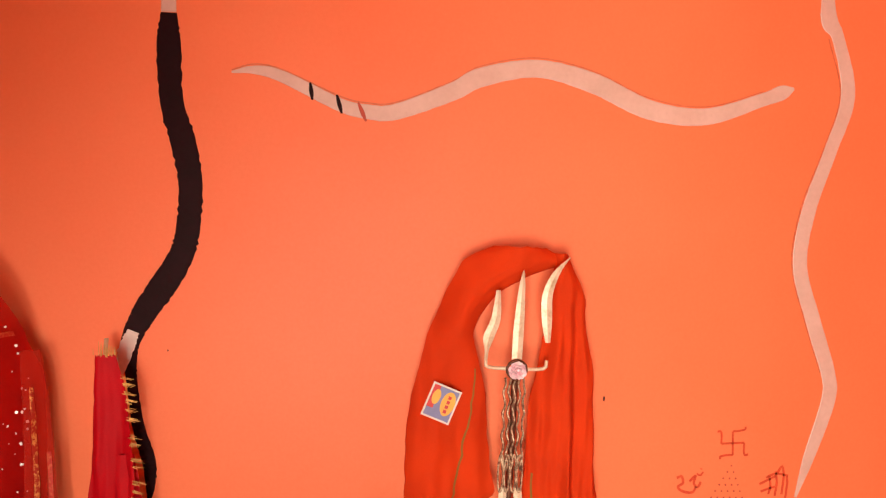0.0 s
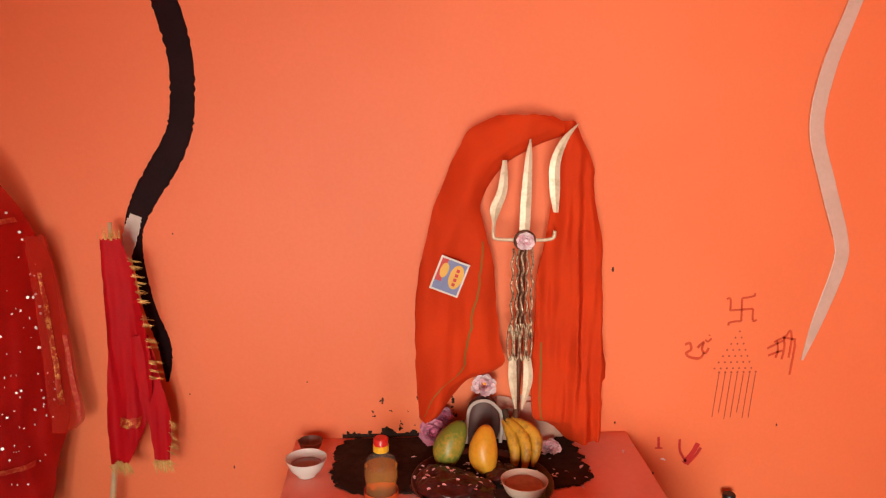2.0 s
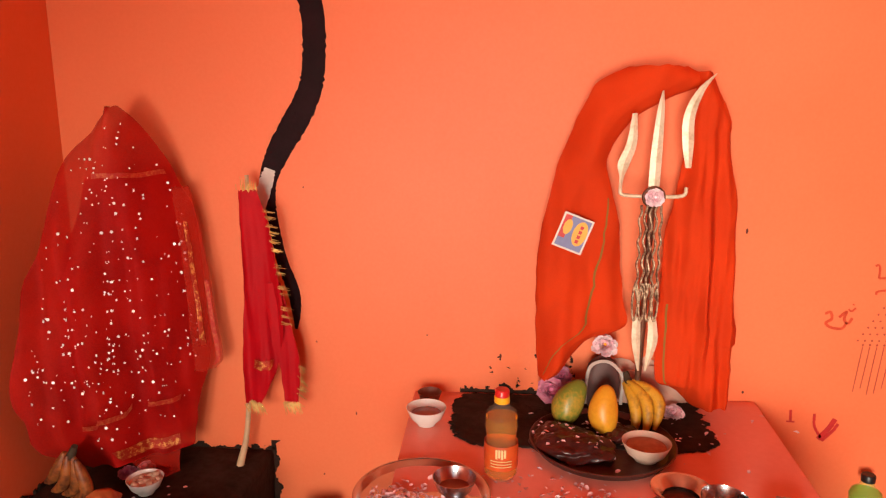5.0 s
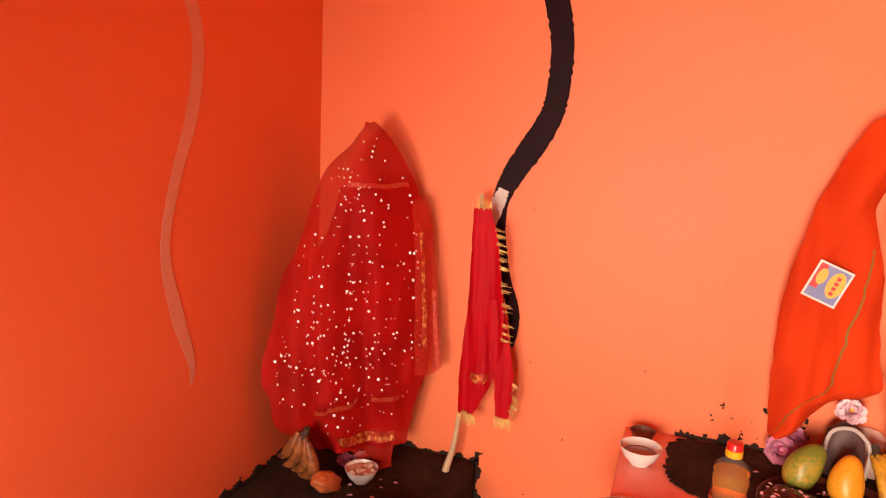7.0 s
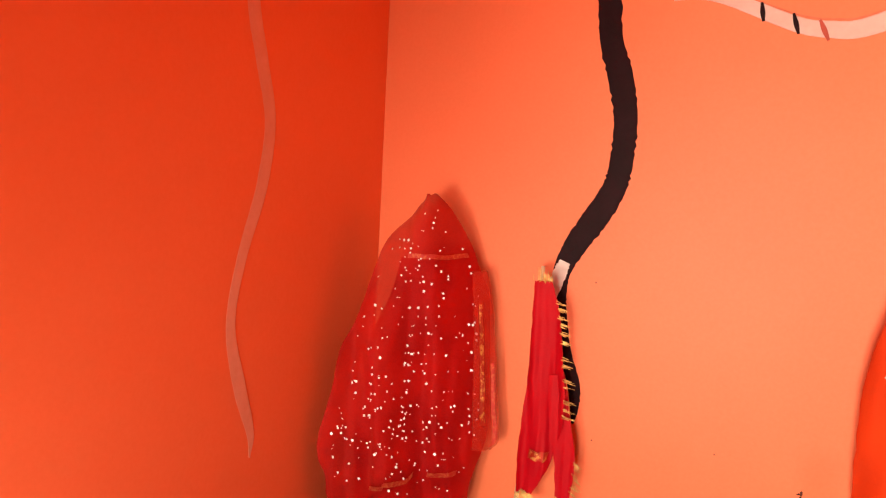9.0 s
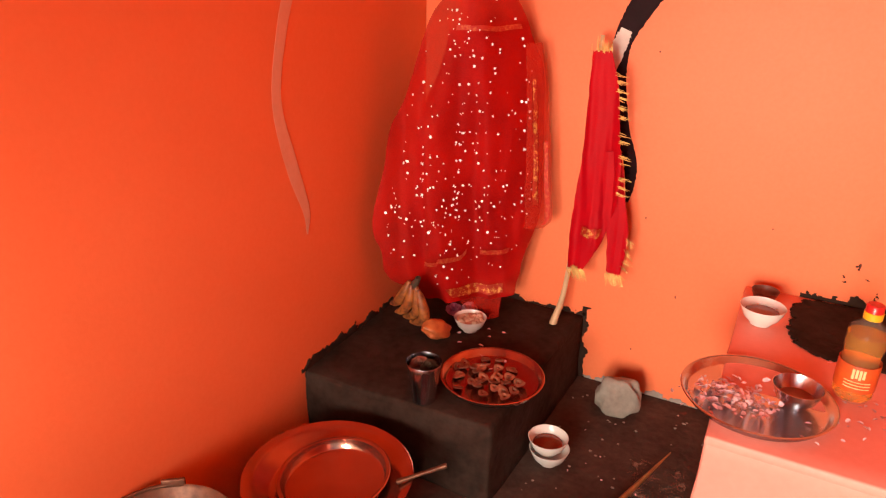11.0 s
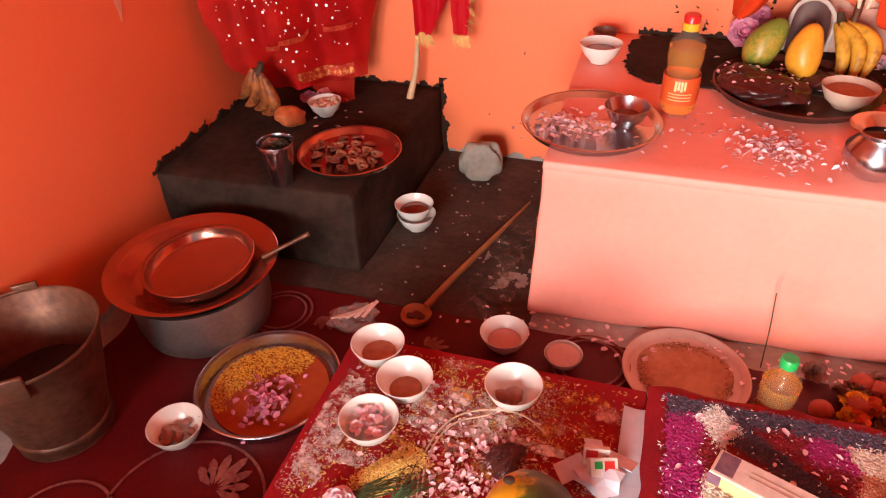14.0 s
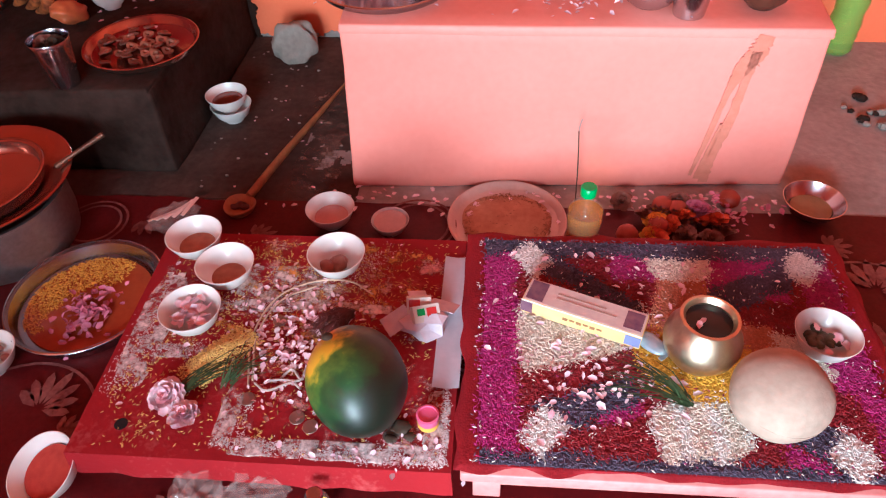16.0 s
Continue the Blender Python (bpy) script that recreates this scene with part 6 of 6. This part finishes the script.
gd = thing("dried_gourd", "smooth tan round gourd on the coloured rice", "gourd", (0.518, 0.452, 0.122))
part("shell", blob((0.071, 0.071, 0.066), 0.04, 1.3, 4, 8, at=(0, 0, 0.064)), TAN, gd)
part("seam", tube([(0.0695 * math.cos(radians(a)), 0.0695 * math.sin(radians(a)), 0.062 + 0.004 * math.sin(radians(2 * a))) for a in range(200, 400, 20)], 0.0016, 6), TAN, gd)

ib = thing("incense_box", "long printed incense stick carton", "carton", (0.251, 0.634, 0.1225), -21)
CARD = mat("yellow_cream_card", (0.72, 0.5, 0.22), (0.68, 0.44, 0.17), rough=0.45, scale=20)
LILAC = mat("pale_lilac_print", (0.62, 0.48, 0.42), (0.54, 0.38, 0.35), rough=0.45, scale=60)
part("carton", box(-0.105, 0.105, -0.026, 0.026, 0, 0.034, 0.001), CARD, ib, smooth=False)
part("top_print", box(-0.1035, 0.1035, -0.0245, 0.0245, 0.0342, 0.035), LILAC, ib, smooth=False)
INK = mat("dark_violet_print", (0.1, 0.04, 0.09), (0.2, 0.1, 0.12), rough=0.45, scale=60)
part("flower_print", box(-0.1, -0.07, -0.022, 0.022, 0.0352, 0.0356), INK, ib, smooth=False)
part("flower_print", box(0.07, 0.1, -0.018, 0.02, 0.0352, 0.0356), INK, ib, smooth=False)
part("side_picture", box(-0.106, -0.085, -0.0272, -0.0264, 0.005, 0.03), INK, ib, smooth=False)
part("side_picture", box(0.078, 0.104, -0.0272, -0.0264, 0.005, 0.028), BLUE, ib, smooth=False)
TANPRINT2 = mat("brown_print", (0.3, 0.14, 0.06), rough=0.5)
for k in range(6):
    part("print_bar", box(-0.03 + k * 0.012, -0.021 + k * 0.012, -0.0272, -0.0264, 0.013 + 0.002 * (k % 2), 0.019), TANPRINT2, ib, smooth=False)
TANPRINT = mat("tan_print", (0.4, 0.25, 0.2), rough=0.5)
for k in range(2):
    part("print_bar", box(-0.05, 0.055 - 0.02 * k, -0.004 + 0.01 * k, -0.001 + 0.01 * k, 0.0352, 0.0356), TANPRINT, ib, smooth=False)
part("white_edge", box(-0.105, 0.105, -0.0268, -0.0262, 0.031, 0.034), PAPER, ib, smooth=False)
bp = thing("foil_sachet", "small pale blue foil sachet", "sachet", (0.362, 0.583, 0.127), -48)
part("pouch", blob((0.03, 0.017, 0.007), 0.15, 2, 3, 2), mat("pale_blue_foil", (0.3, 0.42, 0.52), (0.4, 0.5, 0.58), rough=0.3, metal=0.4, scale=40), bp)
part("crimp", box(0.026, 0.034, -0.016, 0.016, -0.001, 0.001), bpy.data.materials["pale_blue_foil"], bp, smooth=False)

# ---- between the tables and the altar ----
tg_ = thali((0.12, 1.0, 0.004), 0.128, 0.016, mat("pale_enamel_plate", (0.62, 0.45, 0.38), (0.55, 0.36, 0.3), rough=0.4, scale=12), "pale plate with red-brown grain on the floor sheet")
r_ = random.Random(61)
sp = []
while len(sp) < 1500:
    a, d = r_.uniform(0, 6.28), 0.1 * math.sqrt(r_.random())
    sp.append((0.12 + d * math.cos(a), 1.0 + d * math.sin(a), 0.009 + 0.012 * (1 - d / 0.1) * r_.random()))
grains("mixed_grain", sp, mat("red_brown_grain", (0.3, 0.12, 0.06), (0.45, 0.25, 0.14), rough=0.8, vary=0.4, island=True, bump=0), "red-brown grain heaped in the pale plate", 0.0045)
solo("grain_bed", lathe([(0, 0.012), (0.05, 0.009), (0.1, 0.0)], 32, wob=0.06), bpy.data.materials["red_brown_grain"], "bed of red-brown grain in the plate", "grain", (0.12, 1.0, 0.008), kind="stuff")
inc = thing("incense_stick", "thin smoking incense stick stuck in the floor", "incense stick", (0, 0, 0))
part("stick", tube([(0.277, 1.07, 0.004), (0.274, 1.085, 0.1), (0.268, 1.1, 0.19)], 0.0013, 6), BROWN, inc)
part("ash_tip", tube([(0.268, 1.1, 0.19), (0.269, 1.1, 0.205), (0.272, 1.098, 0.222)], 0.0011, 6), mat("grey_ash", (0.4, 0.33, 0.3), rough=0.9), inc, "curved grey ash")
r_ = random.Random(71)
for k in range(26):
    x, y = 0.36 + 0.3 * r_.random(), 0.915 + 0.17 * r_.random()
    if k % 5 == 2:
        solo("orange_fruit", blob((0.024, 0.024, 0.021), 0.08, 2, 3, k), bpy.data.materials.get("orange_peel") or mat("orange_peel", (0.36, 0.05, 0.02), (0.28, 0.03, 0.015), rough=0.5, scale=30), "small orange-red fruit in the flower heap", "fruit", (x, y, 0.024), group="small fruit")
    else:
        blossom((x, y, 0.006 + 0.018 * r_.random()), 0.026 + 0.008 * r_.random(), (MARI, MARI2, ROSE, DATES)[(1, 3, 2, 3)[k % 4] if x > 0.46 else (0, 3, 0, 1)[k % 4]], "marigold head in the heap of offered flowers", 4, 80 + k, (r_.uniform(-25, 25), r_.uniform(-25, 25)))
GREYST = bpy.data.materials["pale_grey_stone"]
for k in range(14):
    x, y = 1.08 + r_.gauss(0, 0.035), 1.47 + r_.gauss(0, 0.045)
    s = r_.uniform(0.008, 0.018)
    solo("rubble_stone", blob((s, s * 0.8, s * 0.6), 0.4, 2, 2, k), MUD if k % 2 else GREYST, "small dark rubble stone on the cement floor", "stone", (x, y, s * 0.5), group="rubble", smooth=False)
for k in range(40):
    x, y = r_.uniform(-0.66, -0.27), r_.uniform(1.1, 1.82)
    s = r_.uniform(0.002, 0.006)
    solo("crumb", blob((s, s * 0.8, s * 0.6), 0.4, 2, 1, k), GREYST, "pale crumb on the cement floor", "crumb", (x, y, s * 0.4), group="crumbs", smooth=False)
# Ragged layer that makes the floor between the altars darker
solo("mud_wash", patch(180, 130, 0.965, 0.8, lambda x, y: ragged(x, y, 9, 21) + 0.5 * (x > 0.8 and y < 0.4) < 0.78, lambda x, y: 0.0012 + 0.0006 * ragged(x, y, 30, 4)), mat("thin_dark_brown_layer", (0.085, 0.055, 0.045), (0.045, 0.028, 0.022), rough=0.85, scale=8, fine=50, bump=0.5, spec=0.2), "thin dark brown layer over the cement floor between the altars", "mud", (-1.2, 1.06, 0.0004), kind="stuff")
solo("floor_smear", patch(30, 70, 0.15, 0.46, lambda x, y: abs(x / 0.075 - 1) + 0.5 * ragged(x, y * 0.4, 22, 12) < 0.8, lambda x, y: 0.0008), dust("pale_cement_dust", (0.26, 0.19, 0.15), 0.45, 18), "pale dried smear on the cement floor", "smear", (-0.42, 1.07, 0.0026), kind="stuff")

# crumpled clear packets
FILM = mat("clear_crinkled_film", (0.6, 0.42, 0.38), rough=0.1, bump=0.4, fine=60, alpha=0.17, spec=1.0)
for pl, sz, sd, lb in (((-0.64, 0.975, 0.02), (0.055, 0.04, 0.018), 4, "crumpled clear plastic packet by the plate"), ((-0.36, 0.315, 0.045), (0.035, 0.03, 0.045), 6, "crumpled clear plastic bag before the table"), ((-0.27, 0.312, 0.045), (0.05, 0.032, 0.05), 7, "crumpled clear plastic bag before the table")):
    pk = solo("plastic_packet", blob(sz, 0.6, 2.6, 3, sd), FILM, lb, "plastic packet", pl, (0, 0, 20), smooth=False)
    pk.visible_shadow = False
for k in range(5):
    solo("foil_strip", box(-0.04, 0.04, -0.004, 0.004, 0, 0.001), SEQUIN, "silvery edge of the crumpled packet", "foil", (-0.655 + 0.012 * k, 0.965 + 0.008 * k, 0.034), (8 * k - 12, 10, 50 + 9 * k), group="packet foil", smooth=False)
bottle((-0.165, 0.305, 0.006), 0.085, 0.02, OIL, STEEL, "small clear glass vial before the table", YEL, 0.4, neck=0.45, cap_h=0.014, ribs=False)

solo("mud_edge", patch(240, 30, 1.6, 0.1, lambda x, y: y < 0.016 + 0.018 * ragged(x, y, 22, 15), lambda x, y: 0.003, "x"), CEMENT, "ragged cement skirting below the side wall's paint", "mud smear", (-1.218, -0.5, 0.001), (0, 0, 1.5))
petals((0.6, 1.05, 0.02), (0.05, 0.03), 40, ROSE, heap=0.015, size=0.009, label="purple petals over the flower heap", seed=55)
